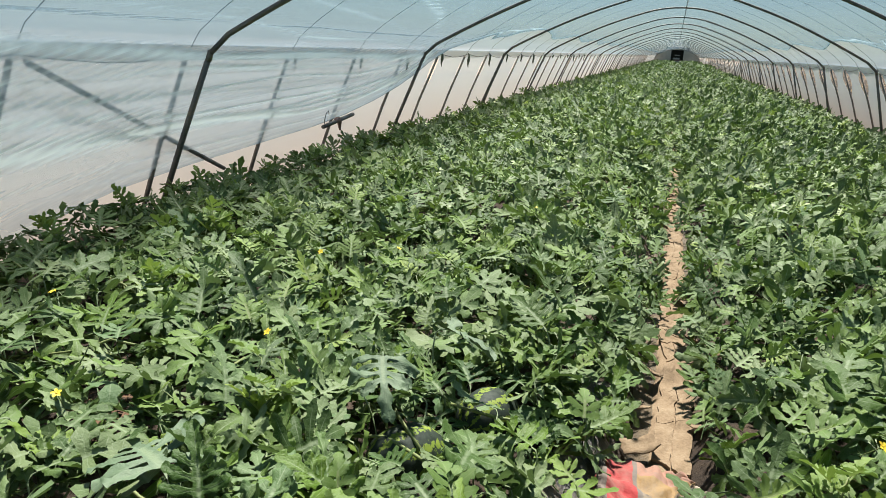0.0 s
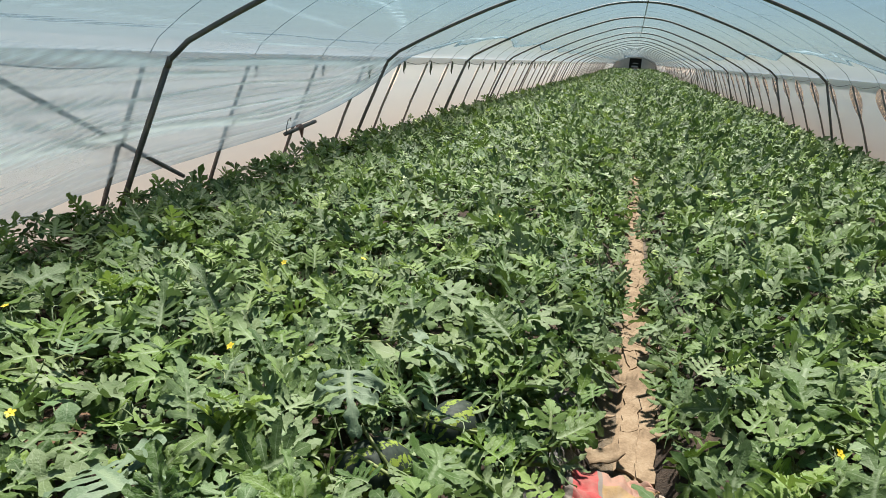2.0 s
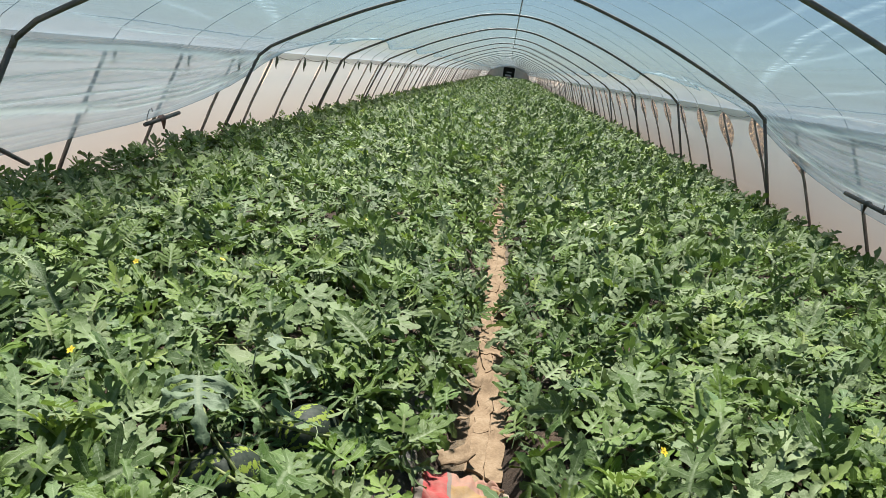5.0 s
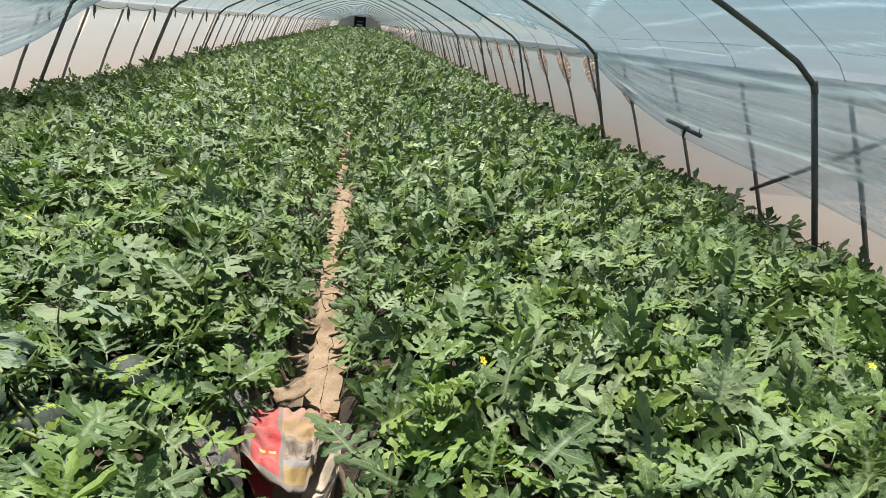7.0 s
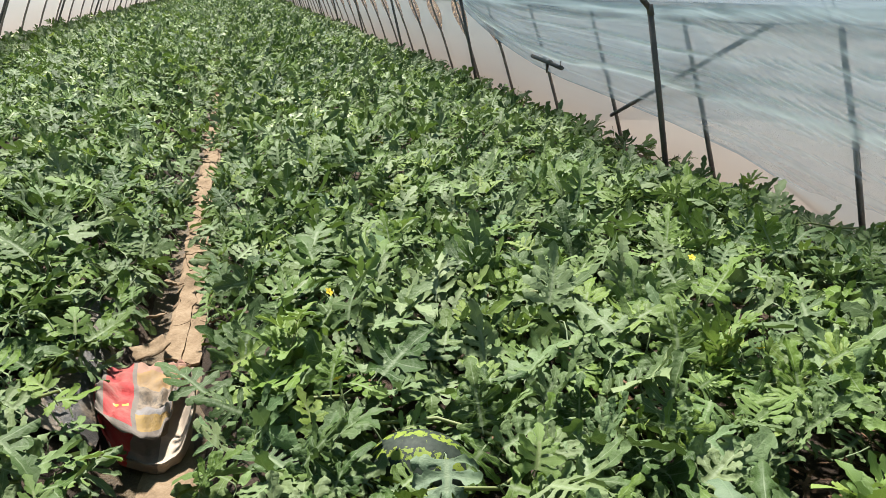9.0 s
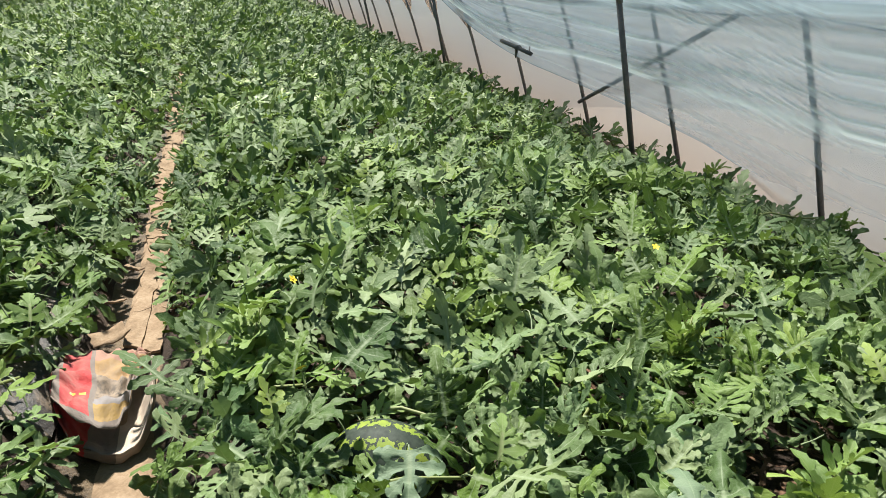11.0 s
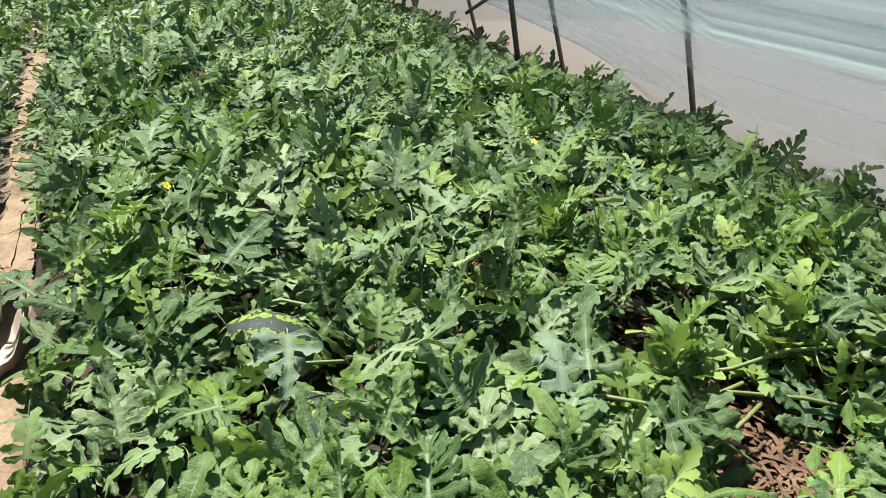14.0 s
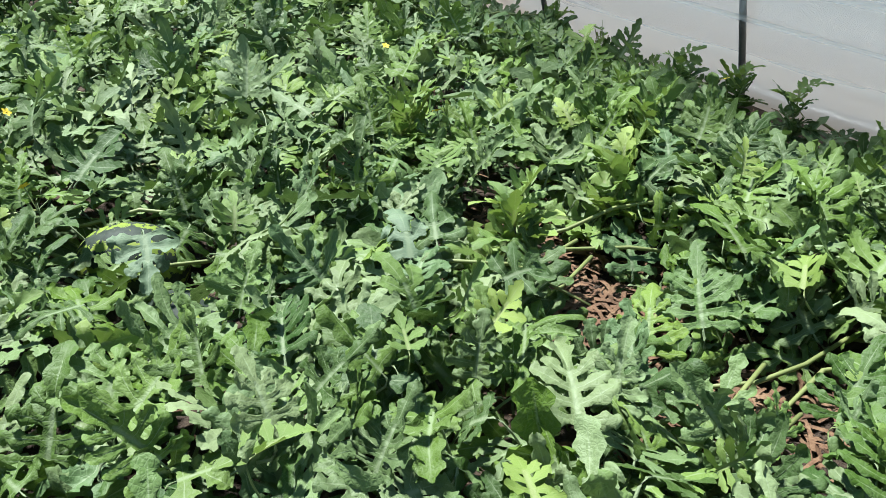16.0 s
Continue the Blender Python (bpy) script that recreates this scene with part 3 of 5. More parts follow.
def film_point(share, y, side):
    """A point of the inner film: share 0 at the ridge, 1 at its lower edge."""
    ze = film_edge(y)
    bay = (y - 0.1) / 5.05
    f = bay - math.floor(bay)
    if y > 12.5:
        ze -= 0.10 * math.sin(math.pi * f) ** 2 * (1 + 0.5 * n3(y * 0.7, side))
    run_e = float(np.interp(ze, FINE[:, 1], FINE_RUN))
    run = FINE_RUN[-1] + (run_e - FINE_RUN[-1]) * share
    x = float(np.interp(run, FINE_RUN, FINE[:, 0]))
    z = float(np.interp(run, FINE_RUN, FINE[:, 1]))
    crowd = 1 + 1.2 * max(0.0, (ze - 0.6))
    w = math.sin(math.pi * f) ** 0.6 if 0 < f < 1 else 0
    rip = (0.030 * n3(share * 26, y * 0.28, side * 5) + 0.016 * n3(share * 70, y * 0.45, side * 9)) * min(1.0, 3 * share) * (0.35 + 0.65 * w) / crowd ** 0.3
    more = gathered(run, y, side) if y < 15.0 else 0.0
    x -= 0.022 * more
    sag = -0.05 * w * (1 - share) - 0.03 * w
    if y < 13:
        sag += 0.02 * w
    nx, nz = (0.6 if z < 1.8 else 0.25), (0.3 if z < 1.6 else 0.9)
    return (side * (x + rip * nx), y, z + rip * nz + sag * (1 if z > 1.7 else 0.2)), (side * share, y * 0.25), more


def inner_film():
    ys = list(np.arange(Y0, 14.0, 0.17)) + list(np.arange(14.0, 40.0, 0.9)) + list(np.arange(40.0, Y1 + 0.4, 5.0))
    half = np.concatenate([np.linspace(0, 0.38, 46), np.linspace(0.38, 1, 245)[1:]])
    sh = np.concatenate([-half[::-1], half[1:]])
    layers = []

    def at(i, j):
        p, uv, more = film_point(abs(float(sh[j])), float(ys[i]), -1 if sh[j] < 0 else 1)
        layers.append(more)
        return p, uv
    v, f, uv = grid_data(len(ys), len(sh), at)
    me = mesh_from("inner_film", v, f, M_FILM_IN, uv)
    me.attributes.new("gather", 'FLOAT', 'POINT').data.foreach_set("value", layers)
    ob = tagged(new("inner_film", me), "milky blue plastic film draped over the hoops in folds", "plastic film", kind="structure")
    for side in (-1, 1):
        pts, rad = [], []
        for y in list(np.arange(3.4, 16, 0.22)) + list(np.arange(16.0, Y1, 0.45)):
            p = Vector(film_point(1.0, y, side)[0])
            grow = min(1.0, max(0.25, (y - 4) / 8))
            pts.append(p + Vector((0, 0, 0.01)))
            rad.append((0.013 + 0.009 * n3(y * 2.2, side, 2) + 0.006 * n3(y * 7, side)) * grow)
        child("gathered_edge", tube("gathered_edge", pts, rad, M_ROLL, 9), ob, None, "bunched pale cyan film edge")


def outer_film():
    """The outer cover: an arched roof and two side walls with a torn vent opening beside each rib."""
    prof = smooth_profile([(3.60, 1.52), (3.25, 1.84), (2.68, 2.19), (1.97, 2.54), (1.2, 2.82), (0.6, 2.99), (0.0, 3.06)], 12)
    full = [(x, z) for x, z in prof] + [(-x, z) for x, z in prof[::-1][1:]]
    ys = np.arange(Y0, Y1 + 0.8, 0.75)

    def at(i, j):
        x, z = full[j]
        w = 0.02 * math.sin(math.pi * (ys[i] - 1.96) / 1.56) ** 2
        return (x, ys[i], z - w), (x / 3.6, ys[i] * 0.25)
    v, f, uv = grid_data(len(ys), len(full), at)
    root = tagged(new("outer_film", mesh_from("outer_film", v, f, M_FILM_OUT, uv)), "dusty translucent plastic outer cover of the tunnel", "plastic film", kind="structure")
    zs = [-0.06, 0.3, 0.6, 0.8, 0.86, 0.92, 0.98, 1.04, 1.10, 1.16, 1.22, 1.28, 1.34, 1.39, 1.43, 1.45, 1.52]
    rng = random.Random(8)
    for side in (-1, 1):
        for y in POST_YS:
            verts, faces, uvs = [], [], []
            big = 0.42 if rng.random() < 0.85 else 0.22
            big *= rng.uniform(0.85, 1.15) * (0.3 if side < 0 else 1.0) * (0.0 if y < (9.0 if side > 0 else 11.0) else 1.0)
            for half in (-1, 1):
                base = len(verts)
                for z in zs:
                    t = min(1.0, max(0.0, (z - 0.83) / (0.62 if y > 11 else 0.36)))
                    w = big * math.sin(math.pi * t ** 1.5) ** 0.7 * 0.9 if 0 < t < 1 else 0.0
                    x = side * (4.17 - 0.41 * z)
                    for k in range(3):
                        q = w + (0.78 - w) * k / 2
                        yy = y + 0.10 + half * q
                        verts.append((x + 0.012 * n3(yy * 2, z * 4, side), yy, z))
                        uvs.append((z * 0.6, yy * 0.25))
                for i in range(len(zs) - 1):
                    for k in range(2):
                        a = base + i * 3 + k
                        faces.append((a, a + 1, a + 4, a + 3))
            child("wall_panel", mesh_from("wall_panel", verts, faces, M_FILM_WALL, uvs), root)


inner_film()
outer_film()


def end_walls():
    prof = smooth_profile([(4.2, -0.05), (3.6, 1.5), (3.2, 1.84), (2.65, 2.19), (1.95, 2.54), (1.2, 2.82), (0.0, 3.06)], 14)
    for y, word, d in ((Y1, "north", 1.1), (Y0, "south", 0.62)):
        verts, faces = [], []
        for yy in (y, y + 0.04):
            for s in (-1, 1):
                for x, z in prof:
                    verts += [(s * max(d, x), yy, z), (s * d, yy, min(z, 3.06))]
        n = len(prof)
        for b in range(4):
            for i in range(n - 1):
                a = b * 2 * n + 2 * i
                faces.append((a, a + 1, a + 3, a + 2))
        ob = tagged(new("wall_" + word, mesh_from("end_wall", verts, faces, M_END, smooth=False)), "grey film end wall with an open doorway", "end wall", kind="structure")
        rim = [(x * 0.985, y - 0.06, z * 0.985) for x, z in prof[2:]]
        child("arch_rim", tube("arch_rim", rim + [(-x, yy, z) for x, yy, z in rim[::-1][1:]], 0.09, M_WHITE, 8), ob)
        for x in (-d, d):
            child("door_post", tube("door_post", [(x, y - 0.05, 0), (x, y - 0.05, 2.5)], 0.05, M_WHITE, 8), ob)
        child("lintel", tube("lintel", [(-d - 0.04, y - 0.05, 2.5), (d + 0.04, y - 0.05, 2.5)], 0.05, M_WHITE, 8), ob)
        v = [(-d, y + 0.03, 2.5), (d, y + 0.03, 2.5), (d, y + 0.03, 3.04), (-d, y + 0.03, 3.04)]
        child("transom", mesh_from("transom", v, [(0, 1, 2, 3)], M_END), ob)


end_walls()


# ---- watermelon plants ----
# rows of a lobe from its root to its tip, by fineness: share of its length, half width of the margin nearer the leaf's base and of the one nearer its tip
LOBE_ROWS = {
    3: ((0.10, 0.46, 0.42), (0.20, 0.50, 0.44), (0.30, 0.76, 0.56), (0.40, 1.00, 0.84), (0.50, 0.90, 0.98), (0.59, 0.62, 0.76), (0.68, 0.62, 0.60), (0.78, 0.84, 0.74), (0.87, 0.84, 0.82), (0.95, 0.58, 0.60), (1.0, 0.22, 0.22)),
    2: ((0.20, 0.52, 0.48), (0.44, 1.02, 0.90), (0.60, 0.60, 0.64), (0.80, 0.86, 0.80), (1.0, 0.20, 0.20)),
    1: ((0.26, 0.50, 0.50), (0.66, 0.98, 0.92), (1.0, 0.18, 0.18)),
    0: ((0.58, 0.90, 0.90), (1.0, 0.22, 0.22)),
}


def leaf_template(seed, pairs, fine, long_lobe, slim, web, fold, droop, curl, ruffle, petiole=True):
    """A deeply cut leaf about one unit long, its base at the origin and its tip towards +y: vertices, faces, uvs.
    A narrow web runs along the midrib; pairs of lobes, each with rounded lobules of its own, and a lobe at the tip grow out of it.
    In the uvs x counts across the lobes, whole even numbers on their middle veins, and y goes from midrib to margin."""
    rng = random.Random(seed)
    verts, faces, uvs = [], [], []

    def add(x, y, z, u, v):
        verts.append((x, y, z))
        uvs.append((u, v))
        return len(verts) - 1

    across = {3: (-1, -0.55, 0, 0.55, 1), 2: (-1, 0, 1), 1: (-1, 0, 1), 0: (-1, 1)}[fine]
    top = 0.64 if pairs > 2 else 0.52
    base = 0.06
    gap = (top - base) / pairs
    phase = rng.uniform(0, 9)
    mid, edge = [], {-1: [], 1: []}
    roots = []
    for k in range(pairs):
        yc = base + gap * (k + 0.32)
        hb = gap * 0.30
        roots.append(yc)
        for a in across:
            mid.append(add(0, yc + a * hb, -0.012, 2 * k + a * 0.9, 0.0))
            for s in (-1, 1):
                w = web * (1.1 - 0.35 * k / pairs) * (1.0 if abs(a) < 0.9 else 0.82)
                edge[s].append(add(s * w, yc + a * hb, fold * w + 0.006, 2 * k + a * 0.9, 0.14))
    for j in range(len(mid) - 1):
        faces.append((mid[j], edge[1][j], edge[1][j + 1], mid[j + 1]))
        faces.append((mid[j], mid[j + 1], edge[-1][j + 1], edge[-1][j]))

    def lobe(first, origin, ang, s, length, half, k, flip, rise):
        """One lobe from its row of root vertices outwards; ang from the midrib, s the side."""
        d = np.array((s * math.sin(ang), math.cos(ang)))
        n = np.array((-s * d[1], s * d[0])) if not flip else np.array((1.0, 0.0))
        hook = rng.uniform(-0.05, 0.22)
        cup, tip = rng.uniform(-0.9, 0.7) * curl, rng.uniform(-1.0, 0.8) * curl
        wave = [(rng.uniform(0.84, 1.16), rng.uniform(0, 6.3)) for _ in range(2)]
        jag = [(wave[0][0] + 0.10 * math.sin(1.1 * r + wave[0][1]), wave[1][0] + 0.10 * math.sin(1.2 * r + wave[1][1]), 0.025 * math.sin(0.9 * r + wave[0][1])) for r in range(12)]
        rows = [first]
        for r, (t, lo, hi) in enumerate(LOBE_ROWS[fine]):
            row = []
            for a in across:
                wide = (lo * jag[r][0] if a < 0 else hi * jag[r][1]) * half * a
                along = length * (t + jag[r][2] * abs(a) * (t < 0.9) + 0.06 * a * a * (0.2 < t < 0.7))
                p = np.array(origin) + d * along + n * wide + np.array((0.0, hook * length * t * t))
                dist = abs(p[0])
                z = fold * dist + tip * 0.9 * (along * t) - 0.04 * t * t * length
                z += cup * half * a * a * 0.9 * (0.4 + t)
                z += ruffle * (0.3 + abs(a)) * t * (math.sin(31 * p[1] + 17 * p[0] + phase) + 0.7 * math.sin(53 * p[0] - 29 * p[1] + 2 * phase))
                z += (0.016 if 0.2 < abs(a) < 0.8 else -0.010 if a == 0 else 0.0) * min(1.0, 3 * (1 - t)) * (fine == 3)
                z += rise * t
                row.append(add(float(p[0]), float(p[1]), float(z), 2 * k + a * 0.999, 0.14 + 0.82 * t))
            rows.append(row)
        for r in range(len(rows) - 1):
            for c in range(len(across) - 1):
                q = (rows[r][c], rows[r][c + 1], rows[r + 1][c + 1], rows[r + 1][c])
                faces.append(q if flip or s < 0 else q[::-1])

    for k in range(pairs):
        f = k / max(1, pairs - 1)
        for s in (-1, 1):
            ang = radians(98 - 50 * f) + rng.uniform(-0.14, 0.14)
            length = long_lobe * (0.86 + 0.42 * math.sin(math.pi * (0.15 + 0.75 * f)) - 0.28 * f) * rng.uniform(0.84, 1.14)
            n = len(across)
            lobe(edge[s][k * n:(k + 1) * n], (s * web * 0.9, roots[k]), ang, s, length, gap * slim * rng.uniform(0.9, 1.12), k, False, rng.uniform(-0.03, 0.03))
    first = {5: lambda: [edge[-1][-1], add(-web * 0.4, verts[mid[-1]][1], 0.0, -0.55, 0.1), mid[-1], add(web * 0.4, verts[mid[-1]][1], 0.0, 0.55, 0.1), edge[1][-1]],
             3: lambda: [edge[-1][-1], mid[-1], edge[1][-1]], 2: lambda: [edge[-1][-1], edge[1][-1]]}[len(across)]()
    yt = verts[mid[-1]][1]
    lobe(first, (0.0, yt), 0.0, 1, 1.0 - yt, max(0.11, gap * slim * 1.25), 2 * pairs, True, 0.0)
    # bend the blade along its midrib, and swing and twist it a little
    swing, twist = rng.uniform(-0.14, 0.14), rng.uniform(-0.5, 0.5)
    out = []
    for x, y, z in verts:
        t = max(0.0, y)
        bend = droop * t
        px, pz = x + swing * t * t, z + twist * t * x * 0.5
        out.append((px, (math.sin(bend) / droop if abs(droop) > 0.02 else t) + (y - t) - pz * math.sin(-bend) * 0.7, pz * math.cos(bend) - ((1 - math.cos(bend)) / droop if abs(droop) > 0.02 else 0)))
    verts = out
    if petiole:
        v, f = tube_data([(0, 0.10, -0.018), (0, -0.03, -0.024), (0, -0.10, -0.12), (0, -0.10, -0.36), (0, -0.05, -0.65)], [0.010, 0.016, 0.017, 0.019, 0.021], 3, False)
        k = len(verts)
        verts += [tuple(p) for p in v]
        uvs += [(1.0, -1.0)] * len(v)
        faces += [tuple(i + k for i in q) for q in f]
    return np.array(verts), faces, uvs


def leaf_set(kind, fine, petiole, count):
    """Leaf shapes of one kind: broad old leaves, long divided ones near the runner tips, and small fresh ones."""
    out = []
    rng = random.Random({"old": 11, "long": 17, "young": 23}[kind])
    for s in range(count):
        if kind == "old":
            out.append(leaf_template(100 + s, rng.choice((2, 3, 3, 4)) if fine else 2, fine, rng.uniform(0.34, 0.44), rng.uniform(0.56, 0.70), rng.uniform(0.07, 0.11), rng.uniform(-0.15, 0.40), rng.uniform(-0.2, 1.0), rng.uniform(0.3, 1.0), rng.uniform(0.012, 0.024), petiole))
        elif kind == "long":
            out.append(leaf_template(200 + s, rng.choice((4, 4, 5)) if fine > 1 else 3, fine, rng.uniform(0.24, 0.32), rng.uniform(0.54, 0.66), rng.uniform(0.05, 0.08), rng.uniform(0.1, 0.6), rng.uniform(-0.5, 0.7), rng.uniform(0.3, 0.9), rng.uniform(0.010, 0.020), petiole))
        else:
            out.append(leaf_template(300 + s, rng.choice((3, 4)) if fine else 3, fine, rng.uniform(0.28, 0.38), rng.uniform(0.58, 0.70), rng.uniform(0.045, 0.07), rng.uniform(0.2, 0.8), rng.uniform(-0.6, 0.5), rng.uniform(0.3, 0.8), rng.uniform(0.012, 0.022), petiole))
    return out


def canopy_top(x, y):
    """Height of the foliage over the floor."""
    ax = abs(x - 0.06)
    top = 0.43 + 0.09 * n3(x * 1.1, y * 0.9, 2.0) + 0.05 * n3(x * 2.7, y * 2.4, 5.0) + 0.07 * n3(x * 6.0, y * 5.5, 9.0)
    top -= 0.20 * max(0.0, 1 - (ax - 0.14) / 0.35) if ax < 0.49 else 0
    top -= (0.18 if x > 0 else 0.0) * max(0.0, (abs(x) - 3.0) / 0.7)
    top -= 0.17 * math.exp(-((x - 1.80) / 0.38) ** 2 - (max(0.0, abs(y - 0.75) - 0.35) / 0.3) ** 2)
    return top


def path_gap(y):
    """Half width of the strip along the path that no leaf base stands in."""
    return float(np.interp(y, [-2, 2.6, 3.2, 4.4, 6.5, 7.5, 9.5, 14.0], [0.15, 0.15, 0.12, 0.10, 0.08, 0.065, 0.045, 0.02]))


# bare spots among the leaves: x, y, radius
BARE = [(0.0, 2.44, 0.24), (-0.20, 2.55, 0.12), (-0.10, 2.95, 0.10), (-0.10, 3.25, 0.07), (1.92, 1.12, 0.23), (1.98, 0.33, 0.17), (1.80, 0.76, 0.17), (1.90, 1.36, 0.18), (1.76, 0.44, 0.13), (-2.00, 2.30, 0.10), (1.60, 2.20, 0.07), (1.98, 0.80, 0.09), (3.45, 1.40, 0.24)]
# melons: x, y, z, turn, size
MELONS = [(0.83, 1.75, 0.235, 65, 1.0), (0.87, 1.40, 0.20, 20, 0.85), (-0.80, 2.37, 0.22, -35, 0.95), (-0.60, 2.74, 0.23, -25, 0.9), (-0.70, 4.03, 0.20, 60, 0.8)]


def scatter(rng, y0, y1, per_m2, kind):
    """Leaf places between y0 and y1: position, tilt, turn, length."""
    step = 1 / math.sqrt(per_m2)
    out = []
    for i in range(int((y1 - y0) / step)):
        for j in range(int(7.4 / step)):
            y = y0 + (i + rng.random()) * step
            x = -3.70 + (j + rng.random()) * step
            if abs(x - 0.07) < path_gap(y):
                continue
            if any((x - bx) ** 2 + (y - by) ** 2 < br * br for bx, by, br in BARE):
                continue
            if any((x - m[0] * 0.94) ** 2 + (y - m[1] + 0.13) ** 2 < (0.20 * m[4]) ** 2 for m in MELONS):
                continue
            top = canopy_top(x, y)
            to_wall = -90 if x > 0 else 90
            if kind == "old":
                length = rng.uniform(0.12, 0.23)
                z = max(0.15, top - 0.20 * rng.random() ** 1.5)
                turn = rng.gauss(to_wall * 0.5, 80) if rng.random() < 0.7 else rng.uniform(-180, 180)
                if abs(x - 0.07) < path_gap(y) + 0.16:
                    length *= 0.85
                    if abs(x - 0.07) > path_gap(y) + 0.06:
                        turn = rng.gauss(-to_wall, 40)
                        z = max(0.17, z - 0.06)
                    else:
                        turn = rng.gauss(to_wall * 0.35, 60)
                wild = 36 if y > 8 else 27 if x > -0.8 else 22
                pitch, roll = rng.gauss(8 if x > 0 else -3, wild), rng.gauss(0, wild)
            elif kind == "long":
                length = rng.uniform(0.15, 0.27)
                z = top - rng.uniform(0.0, 0.10)
                turn = rng.gauss(to_wall * 0.55, 38)
                pitch, roll = rng.uniform(8, 62) if x > 0 else rng.uniform(-14, 46), rng.gauss(0, 18)
            else:
                length = rng.uniform(0.09, 0.17)
                z = top + rng.uniform(-0.05, 0.05)
                turn = rng.gauss(to_wall * 0.5, 60)
                pitch, roll = rng.uniform(0, 65), rng.gauss(0, 22)
            out.append((x, y, z, pitch, roll, turn, length * (1.0 if y < 14 else 1.08 if y < 21 else 1.25 if y < 40 else 1.55 if y < 69 else 2.3)))
    return out


def leaf_pose(p):
    x, y, z, pitch, roll, turn, length = p
    return Matrix.LocRotScale((x, y, z), (Euler((0, 0, radians(turn))).to_matrix() @ Euler((radians(pitch), radians(roll), 0)).to_matrix()).to_euler(), (length,) * 3)


def foliage_mass(name, places, sets, mat, label):
    """Many leaves joined into one mesh."""
    vs, loops, counts, uvl = [], [], [], []
    base = 0
    prepared = []
    for verts, faces, uvs in sets:
        flat = np.array([i for f in faces for i in f])
        prepared.append((verts, flat, np.array([len(f) for f in faces]), np.array(uvs)[flat]))
    rng = random.Random(5)
    for p in places:
        verts, flat, cnt, uvf = rng.choice(prepared)
        m = np.array(leaf_pose(p))
        vs.append(verts @ m[:3, :3].T + m[:3, 3])
        loops.append(flat + base)
        counts.append(cnt)
        uvl.append(uvf)
        base += len(verts)
    vs, loops, counts, uvl = np.concatenate(vs), np.concatenate(loops), np.concatenate(counts), np.concatenate(uvl)
    me = bpy.data.meshes.new(name)
    me.vertices.add(len(vs))
    me.vertices.foreach_set("co", vs.astype(np.float32).ravel())
    me.loops.add(len(loops))
    me.loops.foreach_set("vertex_index", loops.astype(np.int32))
    me.polygons.add(len(counts))
    me.polygons.foreach_set("loop_start", np.concatenate([[0], np.cumsum(counts)[:-1]]).astype(np.int32))
    me.polygons.foreach_set("use_smooth", np.ones(len(counts), dtype=bool))
    me.uv_layers.new(name="UVMap").data.foreach_set("uv", uvl.astype(np.float32).ravel())
    me.materials.append(mat)
    me.update(calc_edges=True)
    me.validate()
    return tagged(new(name, me), label, "watermelon foliage", kind="stuff")


NEAR_END = 5.6
rng = random.Random(77)
FINE_MESHES = [mesh_from("leaf", v, f, M_LEAF, uv) for v, f, uv in leaf_set("old", 3, True, 26)]
OLD_MESHES = [mesh_from("leaf", v, f, M_LEAF, uv) for v, f, uv in leaf_set("old", 2, True, 24)]
LONG_MESHES = [mesh_from("leaf", v, f, M_LEAF, uv) for v, f, uv in leaf_set("long", 2, True, 18)]
LONG_FINE_MESHES = [mesh_from("leaf", v, f, M_LEAF, uv) for v, f, uv in leaf_set("long", 3, True, 18)]
YOUNG_MESHES = [mesh_from("leaf", v, f, M_YOUNG, uv) for v, f, uv in leaf_set("young", 2, True, 12)]

# the vines beside the camera, leaf by leaf
near_fine = scatter(rng, -0.5, 2.0, 128, "old")
near_old = scatter(rng, 2.0, NEAR_END, 104, "old")
near_fine += [p for p in scatter(rng, -0.2, 1.6, 24, "old") if p[0] > 0.2]
near_old += [p for p in scatter(rng, 1.7, 3.6, 55, "old") if -0.62 < p[0] < -0.20 and not 2.0 < p[1] < 2.8]
near_long = scatter(rng, -0.7, NEAR_END, 35, "long")
near_young = scatter(rng, -0.7, NEAR_END, 8, "young")
# the corner behind the start of the walk is left to the joined foliage
near_fine, near_long, near_young = ([p for p in places if p[0] > 0.1 - 0.8 * p[1]] for places in (near_fine, near_long, near_young))
CELL_X, CELL_Y = 0.62, 0.72
vines = {}


